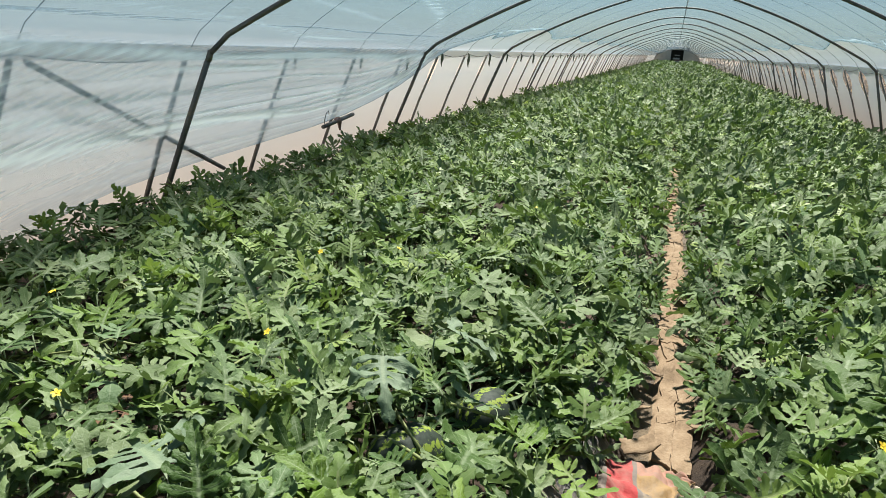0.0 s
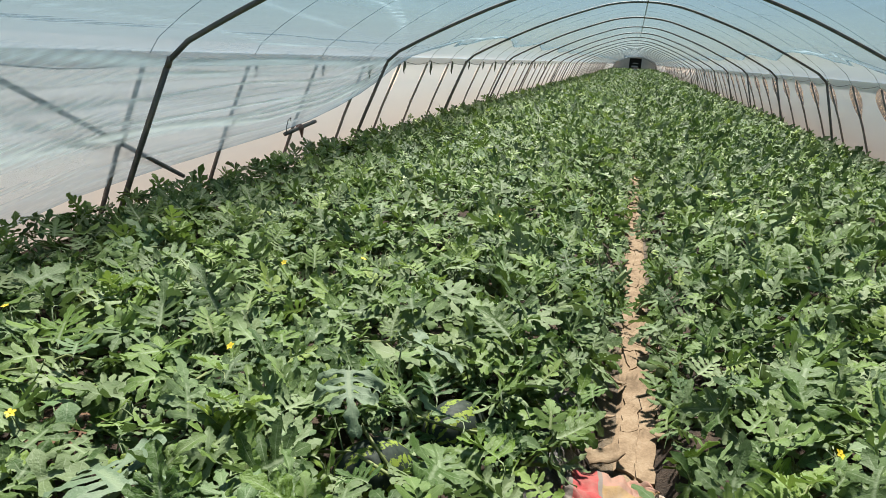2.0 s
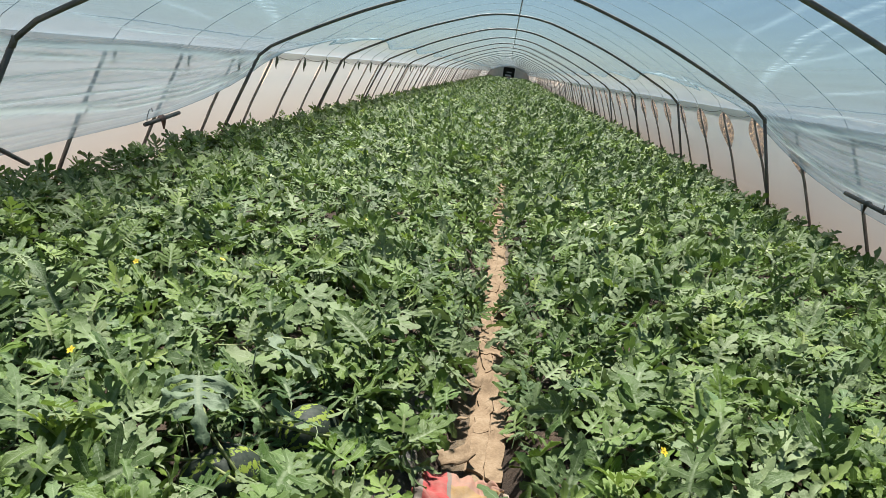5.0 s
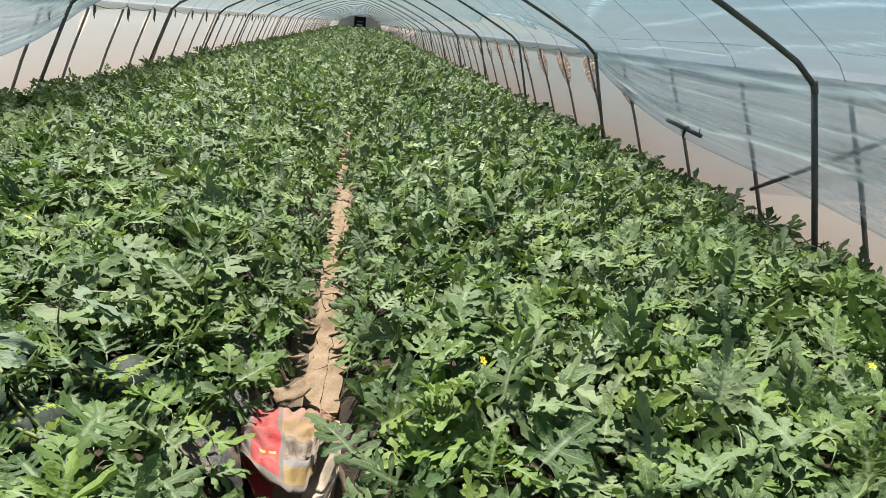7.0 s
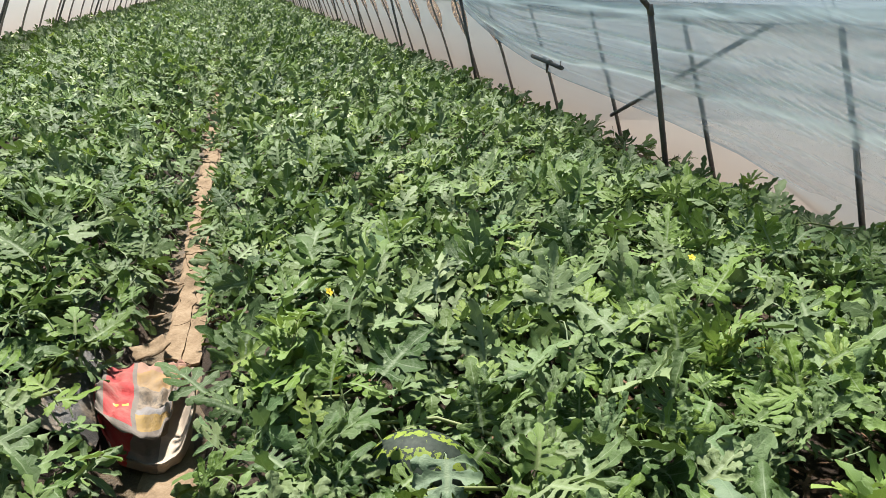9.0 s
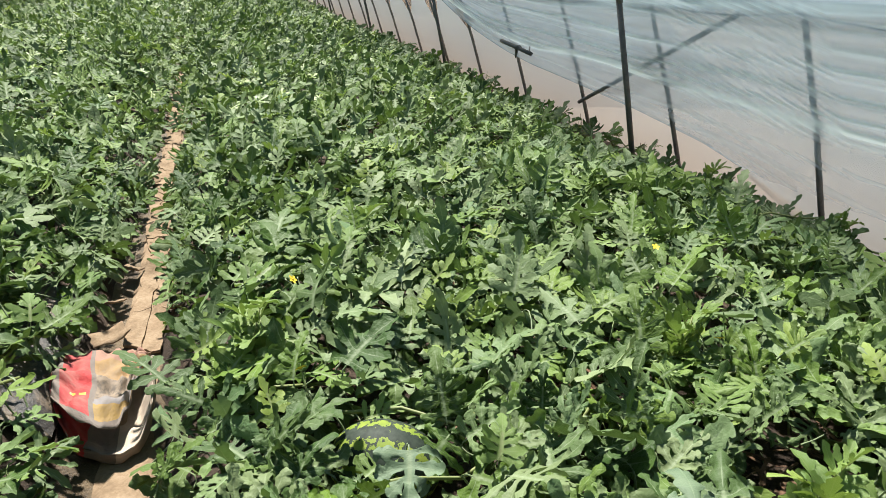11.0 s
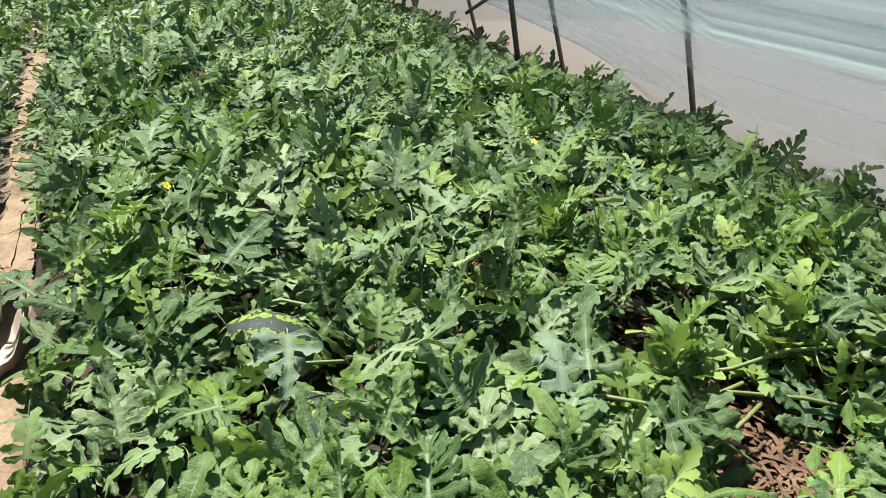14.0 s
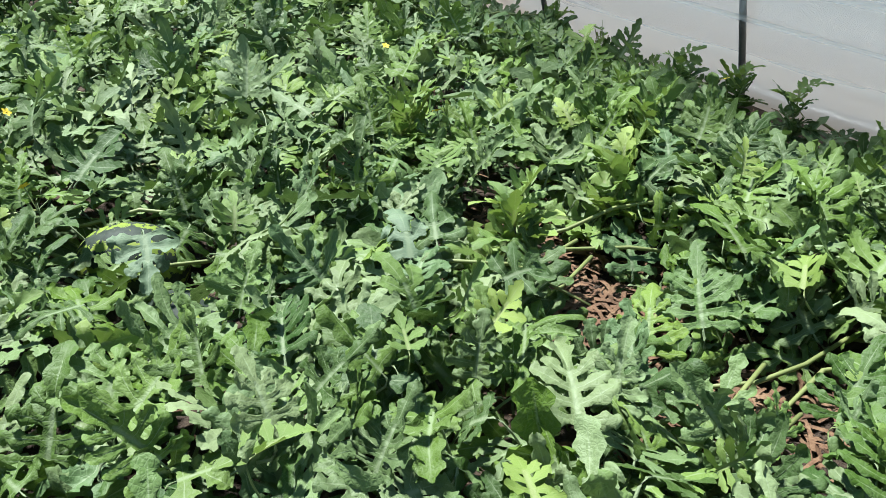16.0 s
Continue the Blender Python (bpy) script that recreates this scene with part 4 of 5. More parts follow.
def vine_at(x, y):
    """The vine whose patch of bed holds the place; made with its creeping stem when first asked for."""
    key = (math.floor(x / CELL_X), math.floor(y / CELL_Y))
    if key not in vines:
        r = random.Random(key[0] * 977 + key[1])
        cx, cy = (key[0] + 0.5) * CELL_X, (key[1] + 0.5) * CELL_Y
        word = "beside the muddy furrow" if abs(cx) < 0.7 else "at the foot of the film wall" if abs(cx) > 3.0 else "sprawling over the soil bed"
        root = tagged(new("watermelon_vine"), "leafy grey-green watermelon vine " + word, "watermelon plant", "watermelon vines")
        root.location = (cx, cy, 0.14)
        for k in range(2):
            a = r.uniform(-0.5, 0.5) + (0 if cx > 0 else math.pi)
            y0 = r.uniform(-0.25, 0.25)
            pts = [(math.cos(a) * s * 0.42, y0 + math.sin(a) * s * 0.42 + 0.04 * r.uniform(-1, 1), 0.05 + 0.11 * r.random() + 0.03 * k) for s in (-1, -0.6, -0.2, 0.2, 0.6, 1)]
            pts = [q for q in pts if abs(cx + q[0] - 0.07) > 0.27 and cx * (cx + q[0]) > 0]
            if len(pts) < 3:
                continue
            child("stem", tube("stem", pts, 0.0065, M_STEM, 5), root)
        if abs(cx - 0.07) > 0.45 and r.random() < 0.75:
            a, h = r.uniform(-0.9, 0.9) + (0 if cx > 0 else math.pi), r.uniform(0.16, 0.27)
            pts = [(math.cos(a) * t * 0.36 + 0.03 * math.sin(4 * t), math.sin(a) * t * 0.36, h * (1 - 0.35 * t * t) + 0.02 * math.sin(5 * t + cy)) for t in (-0.9, -0.5, -0.1, 0.3, 0.65, 1.0)]
            child("runner", tube("runner", pts, [0.007, 0.0065, 0.006, 0.0055, 0.005, 0.004], M_STEM, 5), root)
        vines[key] = root
    return vines[key]


for places, meshes in ((near_fine, FINE_MESHES), (near_old, OLD_MESHES), (near_long, LONG_MESHES), (near_young, YOUNG_MESHES)):
    for p in places:
        root = vine_at(p[0], p[1])
        m = leaf_pose(p)
        m.translation -= root.location
        close = meshes is LONG_MESHES and p[0] < 2.8 and p[1] < 2.0
        if meshes is FINE_MESHES and not (-0.3 < p[0] < 2.6 and p[1] < 1.8):
            child("leaf", rng.choice(OLD_MESHES), root, m)
        else:
            child("leaf", rng.choice(LONG_FINE_MESHES if close else meshes), root, m)

# leaves that fill thin places and half cover the fruit: middle, spread, how many, height
cover_rng = random.Random(77)
for cx, cy, spread, count, high in ((-1.68, 1.78, 0.17, 30, 0.44), (0.80, 1.53, 0.09, 6, 0.35), (-0.64, 2.55, 0.08, 4, 0.37), (-0.80, 2.20, 0.07, 3, 0.36)):
    for _ in range(count):
        p = (cx + cover_rng.gauss(0, spread), cy + cover_rng.gauss(0, spread), high - 0.10 * cover_rng.random(), cover_rng.gauss(-8, 18), cover_rng.gauss(0, 18), cover_rng.uniform(-180, 180), cover_rng.uniform(0.15, 0.22))
        root = vine_at(p[0], p[1])
        m = leaf_pose(p)
        m.translation -= root.location
        child("leaf", cover_rng.choice(FINE_MESHES if cover_rng.random() < 0.7 else LONG_FINE_MESHES), root, m)

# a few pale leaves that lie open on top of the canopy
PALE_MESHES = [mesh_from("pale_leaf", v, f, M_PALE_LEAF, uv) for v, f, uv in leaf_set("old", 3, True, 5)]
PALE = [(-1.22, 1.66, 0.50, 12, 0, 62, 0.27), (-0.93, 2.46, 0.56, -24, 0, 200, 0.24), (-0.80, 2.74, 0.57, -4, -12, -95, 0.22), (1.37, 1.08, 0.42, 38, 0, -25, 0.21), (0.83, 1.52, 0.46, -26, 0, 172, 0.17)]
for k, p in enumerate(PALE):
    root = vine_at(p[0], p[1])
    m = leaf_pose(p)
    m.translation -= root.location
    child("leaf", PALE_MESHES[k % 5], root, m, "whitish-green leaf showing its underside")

# the rest of the beds
MASS = "dense grey-green lobed watermelon leaves covering the beds"
TIPS = "bright young watermelon runner tips over the beds"
for y0, y1, n_old, n_long, n_young, fine in ((NEAR_END, 14.0, 60, 38, 12, 1), (14.0, 21.0, 48, 42, 11, 0), (21.0, 40.0, 28, 28, 7, 0), (40.0, 69.5, 20, 10, 2, 0), (69.5, 139.0, 7, 4, 0, 0), (-3.4, -0.5, 14, 3, 0, 0), (-0.5, 2.0, 30, 5, 0, 0)):
    only = (lambda p: p[0] < 0.1 - 0.8 * p[1]) if y0 == -0.5 else (lambda p: True)
    foliage_mass("watermelon_foliage", [p for p in scatter(rng, y0, y1, n_old, "old") if only(p)], leaf_set("old", fine, False, 12), M_LEAF_MANY, MASS)
    foliage_mass("watermelon_shoots", [p for p in scatter(rng, y0, y1, n_long, "long") if only(p)], leaf_set("long", fine, False, 8), M_LEAF_MANY, TIPS)
    if n_young:
        foliage_mass("fresh_shoots", scatter(rng, y0, y1, n_young, "young"), leaf_set("young", fine, False, 6), M_YOUNG_MANY, TIPS)
mud_plates(path)


# ---- melons, flowers, runner tips ----
def melon_material():
    """Dark green rind with broken lime-yellow bands from end to end."""
    a = Mat("watermelon_rind")
    tc = a.coords("Object")
    sep = a.t.nodes.new("ShaderNodeSeparateXYZ")
    a.link(tc, sep.inputs[0])
    ang = a.math('ARCTAN2', sep.outputs[2], sep.outputs[0])
    wob = a.noise(tc, 14.0, 4.0)
    k = a.math('SINE', a.math('ADD', a.math('MULTIPLY', ang, 9.0), a.math('MULTIPLY', wob, 3.0)))
    blot = a.noise(tc, 60.0, 3.0)
    k = a.math('ADD', k, a.math('MULTIPLY_ADD', blot, 6.5, -3.5))
    band = a.ramp(k, [(0.12, (0, 0, 0)), (0.40, (1, 1, 1))])
    dark = a.ramp(a.noise(tc, 45.0), [(0.3, (0.012, 0.020, 0.014)), (0.7, (0.04, 0.052, 0.038))])
    lime = a.ramp(a.noise(tc, 25.0), [(0.3, (0.12, 0.18, 0.024)), (0.7, (0.22, 0.27, 0.045))])
    a.link(a.mix(band, dark, lime), a.bsdf.inputs["Base Color"])
    a.set(Roughness=0.62)
    a.bsdf.inputs["Specular IOR Level"].default_value = 0.2
    a.bump(a.noise(tc, 20.0), 0.1, 0.004)
    return a.m


M_MELON = melon_material()


def make_melon():
    verts, faces = [], []
    rings, sides = 16, 24
    for i in range(rings + 1):
        t = math.pi * i / rings
        r = math.sin(t) ** 0.92 * 0.128
        y = -math.cos(t) * 0.160
        for k in range(sides):
            a = 2 * math.pi * k / sides
            w = 1 + 0.012 * math.cos(10 * a)
            verts.append((r * w * math.cos(a), y, r * w * math.sin(a)))
    for i in range(rings):
        for k in range(sides):
            q = (k + 1) % sides
            faces.append((i * sides + k, (i + 1) * sides + k, (i + 1) * sides + q, i * sides + q))
    root = tagged(new("watermelon", mesh_from("watermelon", verts, faces, M_MELON)), "ripe dark green watermelon with lime-yellow mottled stripes on soil", "watermelon", "watermelons")
    child("stalk", tube("stalk", [(0, 0.155, 0), (0.01, 0.19, 0.015), (0.03, 0.23, 0.02), (0.06, 0.27, 0.0)], 0.006, M_STEM, 6), root)
    return root


melon = make_melon()
for i, (x, y, z, turn, size) in enumerate(MELONS):
    m = pose(x, y, z, 4 - 3 * i, 20 * i, turn)
    thing = melon if i == 0 else copy_thing(melon, m)
    thing.matrix_basis = m
    thing.scale = (size,) * 3


def make_flower():
    """A five-petalled yellow bloom on a thin stalk."""
    root = tagged(new("watermelon_flower"), "small yellow five-petalled flower open among the leaves", "flower", "flowers")
    verts, faces = [], []
    for i in range(4):
        for j in range(3):
            t = i / 3
            verts.append(((j - 1) * 0.0085 * math.sin(math.pi * (0.15 + 0.75 * t)), 0.003 + 0.021 * t, 0.004 + 0.008 * t - 0.006 * t * t + 0.002 * abs(j - 1)))
    for i in range(3):
        for j in range(2):
            a = i * 3 + j
            faces.append((a, a + 1, a + 4, a + 3))
    petal = mesh_from("petal", verts, faces, M_PETAL)
    for k in range(5):
        child("petal", petal, root, pose(0, 0, 0, 0, 0, 72 * k))
    child("flower_stalk", tube("flower_stalk", [(0, 0, 0.004), (0.004, 0.002, -0.04), (0.01, 0.01, -0.16)], 0.0022, M_STEM, 5), root)
    child("flower_eye", tube("flower_eye", [(0, 0, 0.002), (0, 0, 0.009)], [0.005, 0.003], M_PETAL, 7), root)
    return root


flower = make_flower()
FLOWERS = [(-1.49, 2.65, 0.445), (-1.86, 1.96, 0.43), (-1.43, 3.97, 0.46), (3.10, 1.45, 0.50), (0.62, 1.94, 0.43), (1.96, 1.83, 0.45), (-2.37, 3.29, 0.46), (-2.57, 2.68, 0.45), (-1.79, 3.73, 0.46), (0.66, 2.55, 0.45), (2.2, 2.6, 0.47), (-0.9, 5.3, 0.49), (1.3, 5.0, 0.5)]
for i, (x, y, z) in enumerate(FLOWERS):
    m = pose(x, y, z + 0.03, 35 - 8 * (i % 4), 14 * (i % 5) - 20, 40 * i)
    thing = flower if i == 0 else copy_thing(flower, m)
    thing.matrix_basis = m
    thing.scale = (0.75,) * 3


def make_runner(height, lean, leaves, seed, bright):
    """A rising runner tip: a bent stem with small divided leaves that shrink towards its end."""
    r = random.Random(seed)
    word = "bright yellow-green" if bright else "grey-green"
    root = tagged(new("runner_tip"), word + " young watermelon runner rising from the bed", "runner tip", "runner tips")
    pts = [Vector((lean * (k / 7) ** 1.6, 0.02 * math.sin(k), height * (k / 7))) for k in range(8)]
    child("stem", tube("stem", pts, [0.005 - 0.0004 * k for k in range(8)], M_STEM, 5), root)
    for k in range(leaves):
        f = 0.15 + 0.85 * k / (leaves - 1)
        p = pts[min(7, int(f * 7))]
        size = (0.27 - 0.14 * f) * r.uniform(0.85, 1.15)
        m = leaf_pose((p.x, p.y, p.z, r.uniform(0, 45) + 30 * f, r.gauss(0, 18), 137 * k + r.uniform(-30, 30), size))
        child("leaf", r.choice(YOUNG_MESHES if bright or f > 0.85 else LONG_MESHES), root, m)
    return root


RUNNERS = [(3.35, 1.95, 0.12, 0.46, 0.12, 0), (3.38, 1.33, 0.10, 0.50, 0.10, 0), (3.42, 1.62, 0.1, 0.46, 0.05, 0), (3.33, 2.85, 0.12, 0.48, 0.16, 0), (3.35, 3.9, 0.12, 0.45, 0.10, 0),
           (1.86, 1.97, 0.16, 0.33, 0.10, 1), (1.73, 1.17, 0.16, 0.29, 0.08, 1), (2.16, 1.19, 0.16, 0.30, 0.12, 1), (0.47, 2.33, 0.14, 0.33, 0.06, 1), (2.55, 1.45, 0.16, 0.32, 0.15, 1), (2.75, 1.75, 0.16, 0.32, 0.1, 1),
           (-3.45, 4.3, 0.12, 0.52, -0.08, 0), (-3.40, 3.6, 0.12, 0.46, -0.10, 0), (-3.4, 6.0, 0.12, 0.52, -0.06, 0), (-1.85, 5.2, 0.18, 0.38, -0.1, 0), (-2.6, 4.1, 0.18, 0.36, -0.12, 1), (-2.2, 3.0, 0.16, 0.35, -0.1, 1), (-1.2, 2.2, 0.15, 0.34, -0.05, 1), (1.45, 2.75, 0.16, 0.36, 0.2, 0), (1.2, 2.3, 0.16, 0.34, 0.16, 0)]
for i, (x, y, z, h, lean, bright) in enumerate(RUNNERS):
    make_runner(h * (1.0 if bright else 0.72), lean, 13, 40 + i, bright).location = (x, y, z)


# ---- fertiliser sack in the furrow ----
def sack_material(name, front):
    """Printed woven plastic: red panel, yellow strip and grey picture on dusty white."""
    a = Mat(name)
    uv = a.coords("UV")
    sep = a.t.nodes.new("ShaderNodeSeparateXYZ")
    a.link(uv, sep.inputs[0])
    u, v = sep.outputs[0], sep.outputs[1]
    white, red, yellow, grey = (0.145, 0.126, 0.112), (0.37, 0.018, 0.026), (0.33, 0.205, 0.045), (0.20, 0.195, 0.20)

    def step(x, at):
        return a.math('GREATER_THAN', x, at)

    if front:
        wave = a.math('ADD', u, a.math('MULTIPLY', a.noise(uv, 3.0), 0.06))
        col = a.mix(step(wave, 0.07), red, white)
        col = a.mix(step(wave, 0.20), col, red)
        col = a.mix(step(wave, 0.40), col, white)
        slant = a.math('ADD', v, a.math('MULTIPLY', wave, 0.22))
        right = a.mix(step(slant, 0.30), yellow, grey)
        right = a.mix(step(slant, 0.40), right, a.mix(a.ramp(a.noise(uv, 26.0, 3.0, 0.7), [(0.45, (0, 0, 0)), (0.6, (1, 1, 1))]), (0.24, 0.185, 0.13), (0.10, 0.085, 0.07)))
        right = a.mix(step(slant, 0.64), right, (0.31, 0.19, 0.07))
        right = a.mix(step(slant, 0.88), right, (0.33, 0.165, 0.115))
        col = a.mix(step(wave, 0.43), col, right)
        col = a.mix(a.math('LESS_THAN', v, 0.07), col, white)
    else:
        wave = a.math('ADD', u, a.math('MULTIPLY', a.noise(uv, 3.0), 0.05))
        col = a.mix(step(wave, 0.34), red, white)
        col = a.mix(step(wave, 0.55), col, (0.47, 0.385, 0.30))
    dust = a.ramp(a.noise(uv, 7.0, 6.0, 0.65), [(0.40, (0, 0, 0)), (0.75, (1, 1, 1))])
    col = a.mix(a.math('MULTIPLY_ADD', dust, 0.55 if front else 0.35, 0.20 if front else 0.08), col, (0.205, 0.160, 0.125))
    a.link(col, a.bsdf.inputs["Base Color"])
    weave = a.noise(uv, 90.0, 2.0)
    a.bump(a.math('ADD', a.noise(uv, 9.0, 3.0), a.math('MULTIPLY', weave, 0.2)), 0.7, 0.01)
    a.set(Roughness=0.72)
    a.bsdf.inputs["Specular IOR Level"].default_value = 0.2
    return a.m


def sheet_points(edge_front, edge_back, lift, crumple, seed, rows=34, cols=44):
    """A crumpled sheet between two bent edges."""
    ef, eb = np.array(edge_front), np.array(edge_back)

    def on(e, u):
        k = np.linspace(0, 1, len(e))
        return np.array([np.interp(u, k, e[:, c]) for c in range(3)])

    def at(i, j):
        v, u = i / (rows - 1), j / (cols - 1)
        p = on(ef, u) * (1 - v) + on(eb, u) * v
        z = p[2] + lift * math.sin(math.pi * v) * (0.5 + 0.5 * math.sin(math.pi * u))
        ridge = abs(n3(u * 4 + seed, v * 3, seed)) * crumple * 2 + crumple * n3(u * 9, v * 7, seed + 3)
        ridge += crumple * 1.1 * abs(math.sin(7 * (u + 0.5 * v) + 5 * n3(u * 2, v * 2, seed + 1))) - crumple * 0.8 * abs(n3(u * 11, v * 5, seed + 7))
        return (float(p[0]) + 0.3 * crumple * n3(u * 6, v * 6, seed + 9), float(p[1]), float(z + ridge)), (u, v)
    return grid_data(rows, cols, at)


M_LETTER = rough_material("yellow_print", [(0.3, (0.409, 0.264, 0.04)), (0.7, (0.488, 0.363, 0.079))], 60.0, 0.5, 0.1, 0.001)
M_PALE = rough_material("pale_print", [(0.3, (0.396, 0.343, 0.304)), (0.7, (0.462, 0.422, 0.383))], 60.0, 0.5, 0.1, 0.001)


def sack():
    root = tagged(new("fertiliser_sack"), "crumpled red, white and yellow plastic sack lying in the furrow", "sack")
    root.location = (0, 2.47, 0.03)
    rim = [(-0.172, 0.08, 0.06), (-0.117, -0.086, 0.05), (-0.046, -0.222, 0.045), (0.03, -0.275, 0.042), (0.088, -0.287, 0.045), (0.139, -0.255, 0.06), (0.172, -0.176, 0.13), (0.181, -0.016, 0.20)]
    lower = sheet_points(rim, [(-0.165, 0.25, 0.07), (-0.11, 0.27, 0.05), (-0.06, 0.28, 0.04), (0.0, 0.28, 0.04), (0.05, 0.27, 0.05), (0.11, 0.23, 0.09), (0.16, 0.14, 0.15), (0.185, 0.04, 0.20)], -0.05, 0.010, 2.0)
    upper = sheet_points([(-0.176, 0.075, 0.085), (-0.130, -0.07, 0.11), (-0.055, -0.195, 0.125), (0.030, -0.278, 0.13), (0.076, -0.215, 0.105), (0.094, -0.11, 0.095), (0.106, 0.02, 0.10), (0.150, 0.11, 0.14)],
                         [(-0.176, 0.22, 0.085), (-0.163, 0.275, 0.09), (-0.10, 0.285, 0.10), (-0.03, 0.29, 0.10), (0.042, 0.285, 0.10), (0.08, 0.25, 0.11), (0.12, 0.20, 0.13), (0.155, 0.14, 0.155)], 0.020, 0.020, 5.0)
    skirt = sheet_points([(-0.15, 0.05, 0.0), (-0.10, -0.10, 0.0), (-0.055, -0.20, 0.0), (0.025, -0.26, 0.0), (0.08, -0.27, 0.0), (0.13, -0.24, 0.01), (0.165, -0.17, 0.04), (0.18, -0.02, 0.10)], rim, 0.0, 0.005, 4.0, 12, 44)
    mats = sack_material("sack_print", True), sack_material("sack_lining", False)
    for name, data, mat, label in (("lower_side", lower, mats[1], "dusty white inner side"), ("printed_side", upper, mats[0], "red and yellow printed side"), ("rim", skirt, mats[1], "white folded rim with a red edge")):
        v, f, uv = data
        me = mesh_from(name, v, f, mat, uv)
        me.materials.append(M_LETTER if name == "printed_side" else M_PALE)
        for p in me.polygons:
            u, w = uv[p.vertices[0]]
            col = int(u * 43 + 0.5)
            if name == "printed_side" and 0.21 < u < 0.36 and 0.27 < w < 0.34 and col % 3 != 0 and int(w * 33 + 0.5) % 2 == 0:
                p.material_index = 1
            if name == "rim" and 0.04 < u < 0.21 and 0.35 < w < 0.75 and col % 3 == 1:
                p.material_index = 1
        ob = child(name, me, root, None, label)
        th = ob.modifiers.new("thickness", 'SOLIDIFY')
        th.thickness = 0.003


sack()


# ---- mulch film, litter, edging ----
def mulch_film():
    for side, y0, y1 in ((-1, 2.3, 3.4),):
        ys = np.arange(y0, y1, 0.05)
        xs = np.linspace(0.16, 0.36, 8)

        def at(i, j):
            x, y = xs[j], ys[i]
            z = float(np.interp(x, [0.15, 0.22, 0.34, 0.62], [0.05, 0.135, 0.20, 0.205]))
            z += 0.045 * abs(n3(x * 7, y * 5, side)) + 0.02 * n3(x * 18, y * 14, side * 2)
            return (side * (x + 0.04 * n3(1, y * 2.2, side)) + 0.03, y, z), (x, y)
        v, f, uv = grid_data(len(ys), len(xs), at)
        if side > 0:
            f = [q[::-1] for q in f]
        tagged(new("mulch_film", mesh_from("mulch_film", v, f, M_MULCH, uv)), "crumpled dusty black mulch film over the bed edge", "mulch film", "mulch films")


mulch_film()


def litter():
    """Dry reddish straw and leaf scraps lying in the bare spots of the bed."""
    r = random.Random(31)
    verts, faces = [], []
    for i in range(2600):
        if i % 3:
            bx, by, br = r.choice([b for b in BARE if abs(b[0]) > 1])
            x, y = bx + r.gauss(0, br * 0.9), by + r.gauss(0, br * 0.9)
        else:
            x, y = r.uniform(0.5, 3.6), r.uniform(0.0, 3.4)
        z = 0.165 + 0.03 * r.random()
        a, ln, w = r.uniform(0, math.pi), r.uniform(0.015, 0.06), r.uniform(0.002, 0.008)
        dx, dy = math.cos(a) * ln, math.sin(a) * ln
        nx, ny = -math.sin(a) * w, math.cos(a) * w
        k = len(verts)
        t = r.uniform(-0.015, 0.02)
        verts += [(x - dx + nx, y - dy + ny, z), (x - dx - nx, y - dy - ny, z), (x - nx, y - ny, z + 0.008 + t / 2), (x + nx, y + ny, z + 0.008 + t / 2), (x + dx - nx, y + dy - ny, z + t), (x + dx + nx, y + dy + ny, z + t)]
        faces += [(k, k + 1, k + 2, k + 3), (k + 3, k + 2, k + 4, k + 5)]
    tagged(new("straw_litter", mesh_from("straw_litter", verts, faces, M_STRAW, smooth=False)), "dry reddish-brown straw scraps on the soil", "straw", kind="stuff")


litter()


def edging():
    for s in (-1, 1):
        pts, rad = [], []
        for y in np.arange(-1.4, 2.8, 0.12):
            pts.append((s * (4.20 + 0.03 * n3(y * 1.3, s)), y, 0.13 + 0.02 * n3(y * 2.1, s, 4)))
            rad.append(0.055 + 0.02 * n3(y * 3, s, 8))
        tagged(new("film_edging", tube("film_edging", pts, rad, M_BLACK, 10)), "rolled black plastic edging holding the film to the ground", "edging", "film edgings")


edging()


# ---- fittings on the arches ----
def film_bars():
    """The short pipe at each side round which the film's edge is wound, tied across a rib."""
    for s, y0, y1, z0, z1 in ((-1, 7.67, 8.475, 0.673, 0.752), (1, 7.475, 8.35, 0.796, 0.848)):
        root = tagged(new("film_winding_bar"), "short dark pipe holding the film edge beside a rib", "pipe bar", "film winding bars")
        root.location = (s * 3.70, y0, z0)
        bar = child("bar", tube("bar", [(0, 0, 0), (0, (y1 - y0) * 0.5, (z1 - z0) * 0.5), (0, y1 - y0, z1 - z0)], 0.022, M_PIPE, 10), root)
        k = 0.34 / (y1 - y0)
        v, f = tube_data([(0.0, k * 0.9 + q * 0.05, k * (z1 - z0) + w) for q, w in ((-1.4, 0.0), (-0.6, 0.012), (0.2, 0.012), (0.9, -0.01), (1.2, -0.11))], [q * (1.0 if s < 0 else 0.7) for q in (0.024, 0.036, 0.040, 0.030, 0.010)], 8)
        child("cloth_tie", mesh_from("cloth_tie", v, f, M_CLOTH if s < 0 else M_PIPE), bar, None, "faded pink cloth tie" if s < 0 else "dark twisted wire tie")
        hook = [(-s * 0.01, 0.02, 0.01), (-s * 0.02, 0.0, 0.08), (-s * 0.02, 0.04, 0.15), (-s * 0.02, 0.10, 0.17), (-s * 0.02, 0.11, 0.13)]
        child("wire_hook", tube("wire_hook", hook, 0.005, M_WIRE, 5), bar)


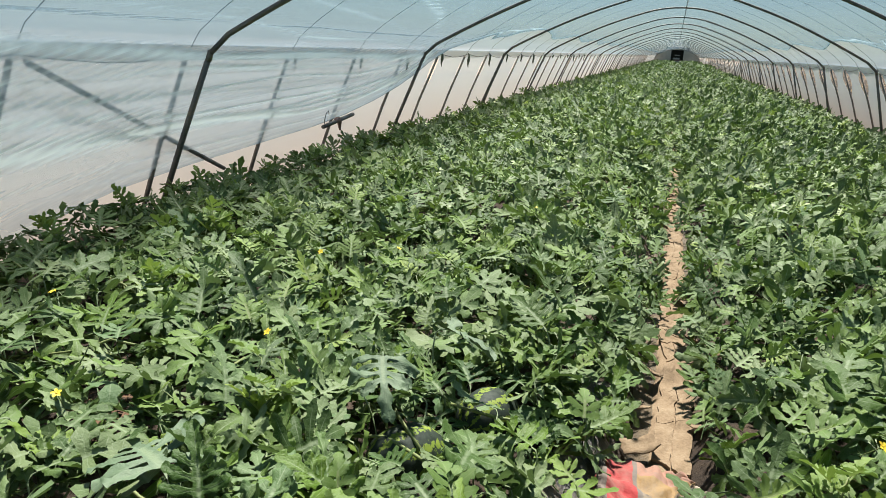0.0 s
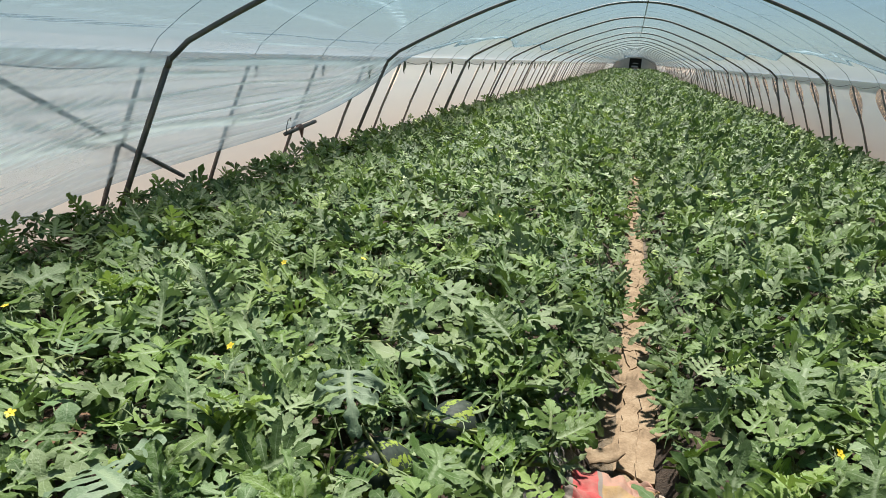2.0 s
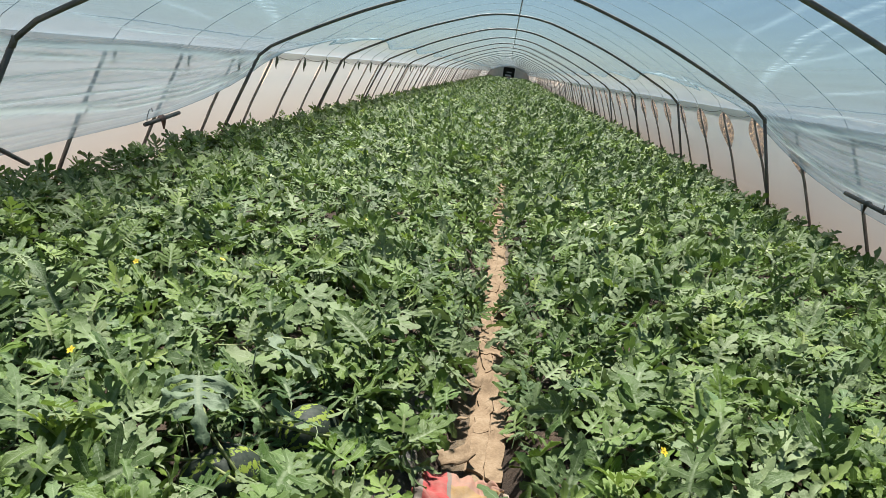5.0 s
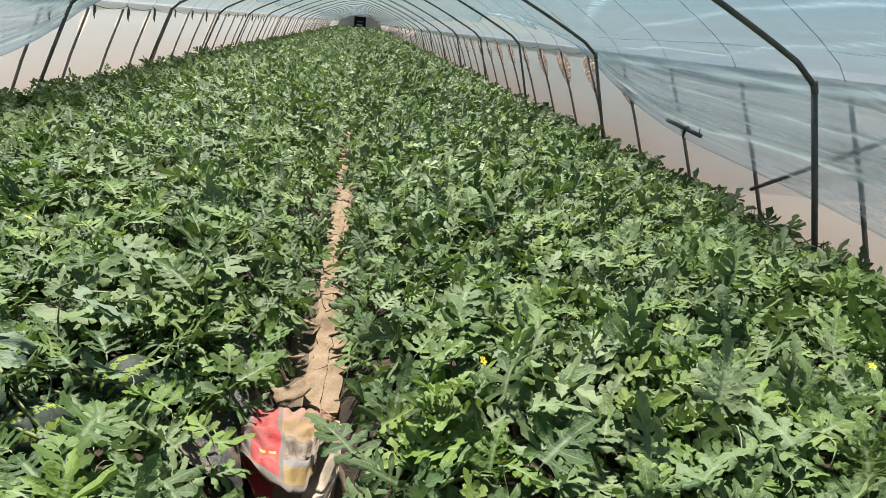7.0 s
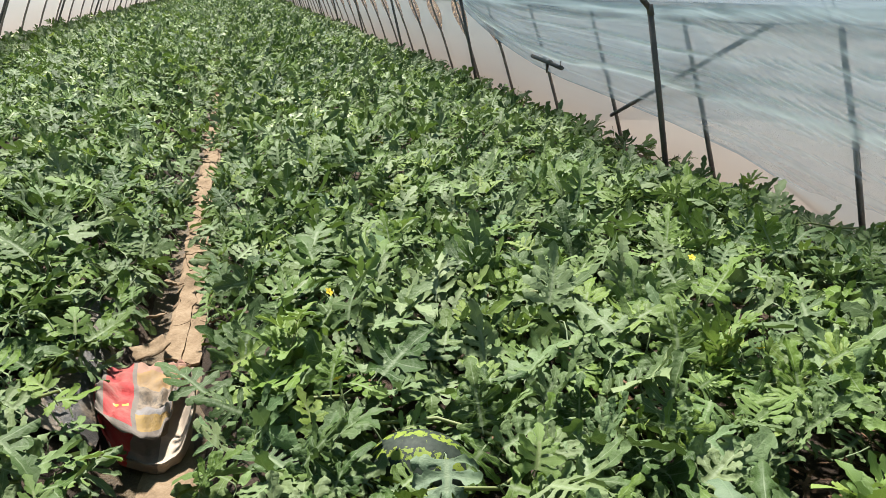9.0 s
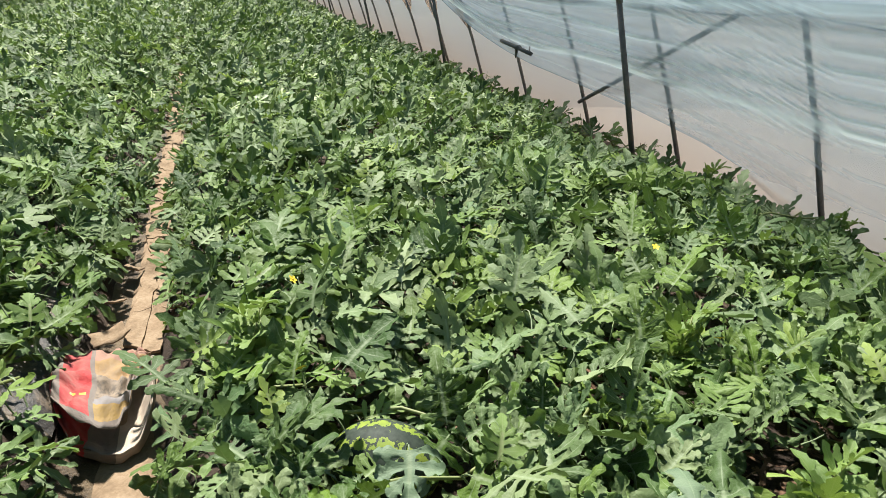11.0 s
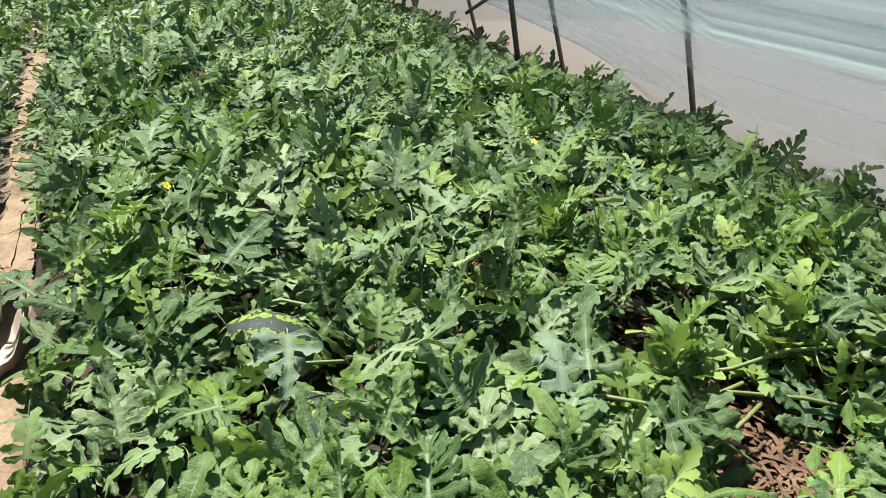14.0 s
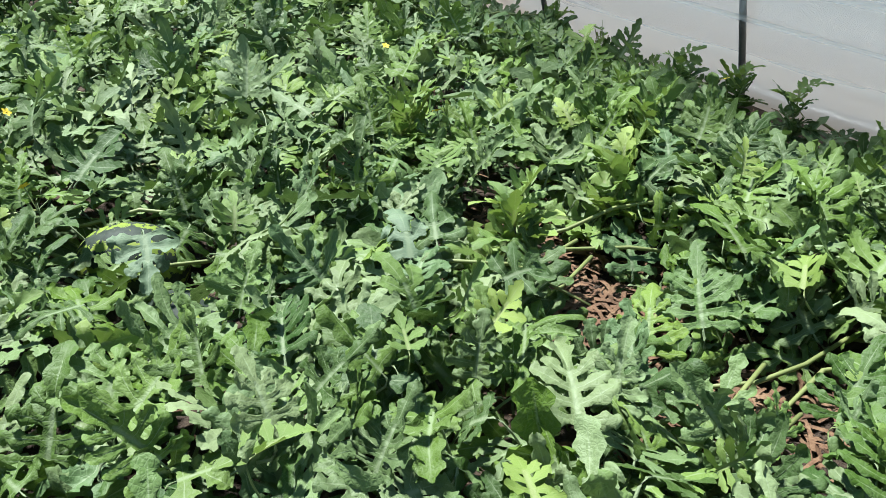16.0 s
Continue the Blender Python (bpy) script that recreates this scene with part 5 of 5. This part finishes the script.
def braces():
    for s, y0, y1 in ((-1, 6.10, 3.60), (1, 6.72, 4.05)):
        pts = [(s * (4.11 - 0.41 * (0.42 + 0.33 * k)), y0 + (y1 - y0) * k / 3, 0.42 + 0.33 * k) for k in range(4)]
        tagged(new("diagonal_brace", tube("diagonal_brace", pts, 0.019, M_POST, 9)), "dark pipe brace slanting between the outer ribs", "brace", "braces")


def ties():
    """Twisted scraps of film knotted to the rib tops."""
    r = random.Random(3)
    for y in POST_YS[6:22]:
        for s in (-1,):
            pts = [(0, 0, 0.02), (0.01, 0.03, -0.02), (0.0, 0.05, -0.09), (-0.01, 0.045, -0.16), (0.0, 0.03, -0.22)]
            rad = [0.012, 0.03, 0.04, 0.028, 0.006]
            ob = tagged(new("film_tie", tube("film_tie", pts, [q * r.uniform(0.4, 0.7) for q in rad], M_TIE, 6)), "dull green scrap of film knotted to a rib", "tie", "film ties")
            ob.location = (s * 3.50, y, 1.46)
            ob.scale = (1, 1, r.uniform(0.45, 1.1))


M_TIE = rough_material("old_film_scrap", [(0.3, (0.04, 0.053, 0.04)), (0.6, (0.092, 0.112, 0.079)), (0.75, (0.198, 0.205, 0.158))], 18.0, 0.6, 0.6, 0.006)
film_bars()
braces()
ties()


def weeds():
    r = random.Random(12)
    for x, y in ((3.78, 9.0), (3.80, 8.7), (3.72, 6.1), (3.75, 5.75), (3.78, 5.2), (3.85, 2.8), (-3.8, 6.1), (3.7, 10.4)):
        root = tagged(new("dry_weed"), "thin straggly half-dry weed at the tunnel edge", "weed", "weeds")
        root.location = (x, y, 0.0)
        for k in range(6):
            a, h = r.uniform(0, 6.3), r.uniform(0.24, 0.42)
            q = [(math.cos(a) * 0.10 * t ** 1.5, math.sin(a) * 0.10 * t ** 1.5, h * t) for t in (0, 0.35, 0.7, 1.0)]
            child("stalk", tube("stalk", q, [0.004, 0.003, 0.0025, 0.002], M_STEM if k % 2 else M_STRAW, 4), root)
            for j in range(3):
                t = 0.45 + 0.2 * j
                m = leaf_pose((math.cos(a) * 0.10 * t ** 1.5, math.sin(a) * 0.10 * t ** 1.5, h * t, r.uniform(0, 50), r.gauss(0, 20), r.uniform(-180, 180), 0.07))
                child("leaf", r.choice(YOUNG_MESHES), root, m)


weeds()


def far_doorway():
    """Stacked crates in the far doorway, and an added near-black box that makes it dark."""
    # box added to close off the sky; its near-black colour paints the gloom
    v, f = [], []
    for z0, z1, y in ((0.0, 2.5, Y1 + 1.6),):
        v += [(-2.0, y, z0), (2.0, y, z0), (2.0, y, z1 + 0.4), (-2.0, y, z1 + 0.4), (-2.0, Y1 + 0.06, z1 + 0.4), (2.0, Y1 + 0.06, z1 + 0.4), (-2.0, Y1 + 0.06, z0), (2.0, Y1 + 0.06, z0)]
        f += [(0, 1, 2, 3), (3, 2, 5, 4), (0, 3, 4, 6), (1, 7, 5, 2)]
    tagged(new("porch", mesh_from("porch", v, f, M_DARK, smooth=False)), "near-black box added to darken the far doorway", "porch")
    for x, z, w, h in ((-0.12, 0.0, 0.75, 0.55), (0.08, 0.56, 0.62, 0.30), (-0.05, 0.87, 0.66, 0.28), (0.03, 1.5, 0.55, 0.16)):
        bm = bmesh.new()
        bmesh.ops.create_cube(bm, size=1.0, matrix=Matrix.Translation((1.7 * x, Y1 + 0.75, z + h / 2)) @ Matrix.Diagonal((1.7 * w, 0.45, h, 1)))
        bmesh.ops.bevel(bm, geom=bm.edges[:], offset=0.02, segments=2, affect='EDGES')
        me = bpy.data.meshes.new("crate")
        bm.to_mesh(me)
        bm.free()
        me.materials.append(M_WHITE if z != 0.56 else M_CLOTH)
        tagged(new("crate", me), "pale crate stacked in the far doorway", "crate", "crates")


far_doorway()
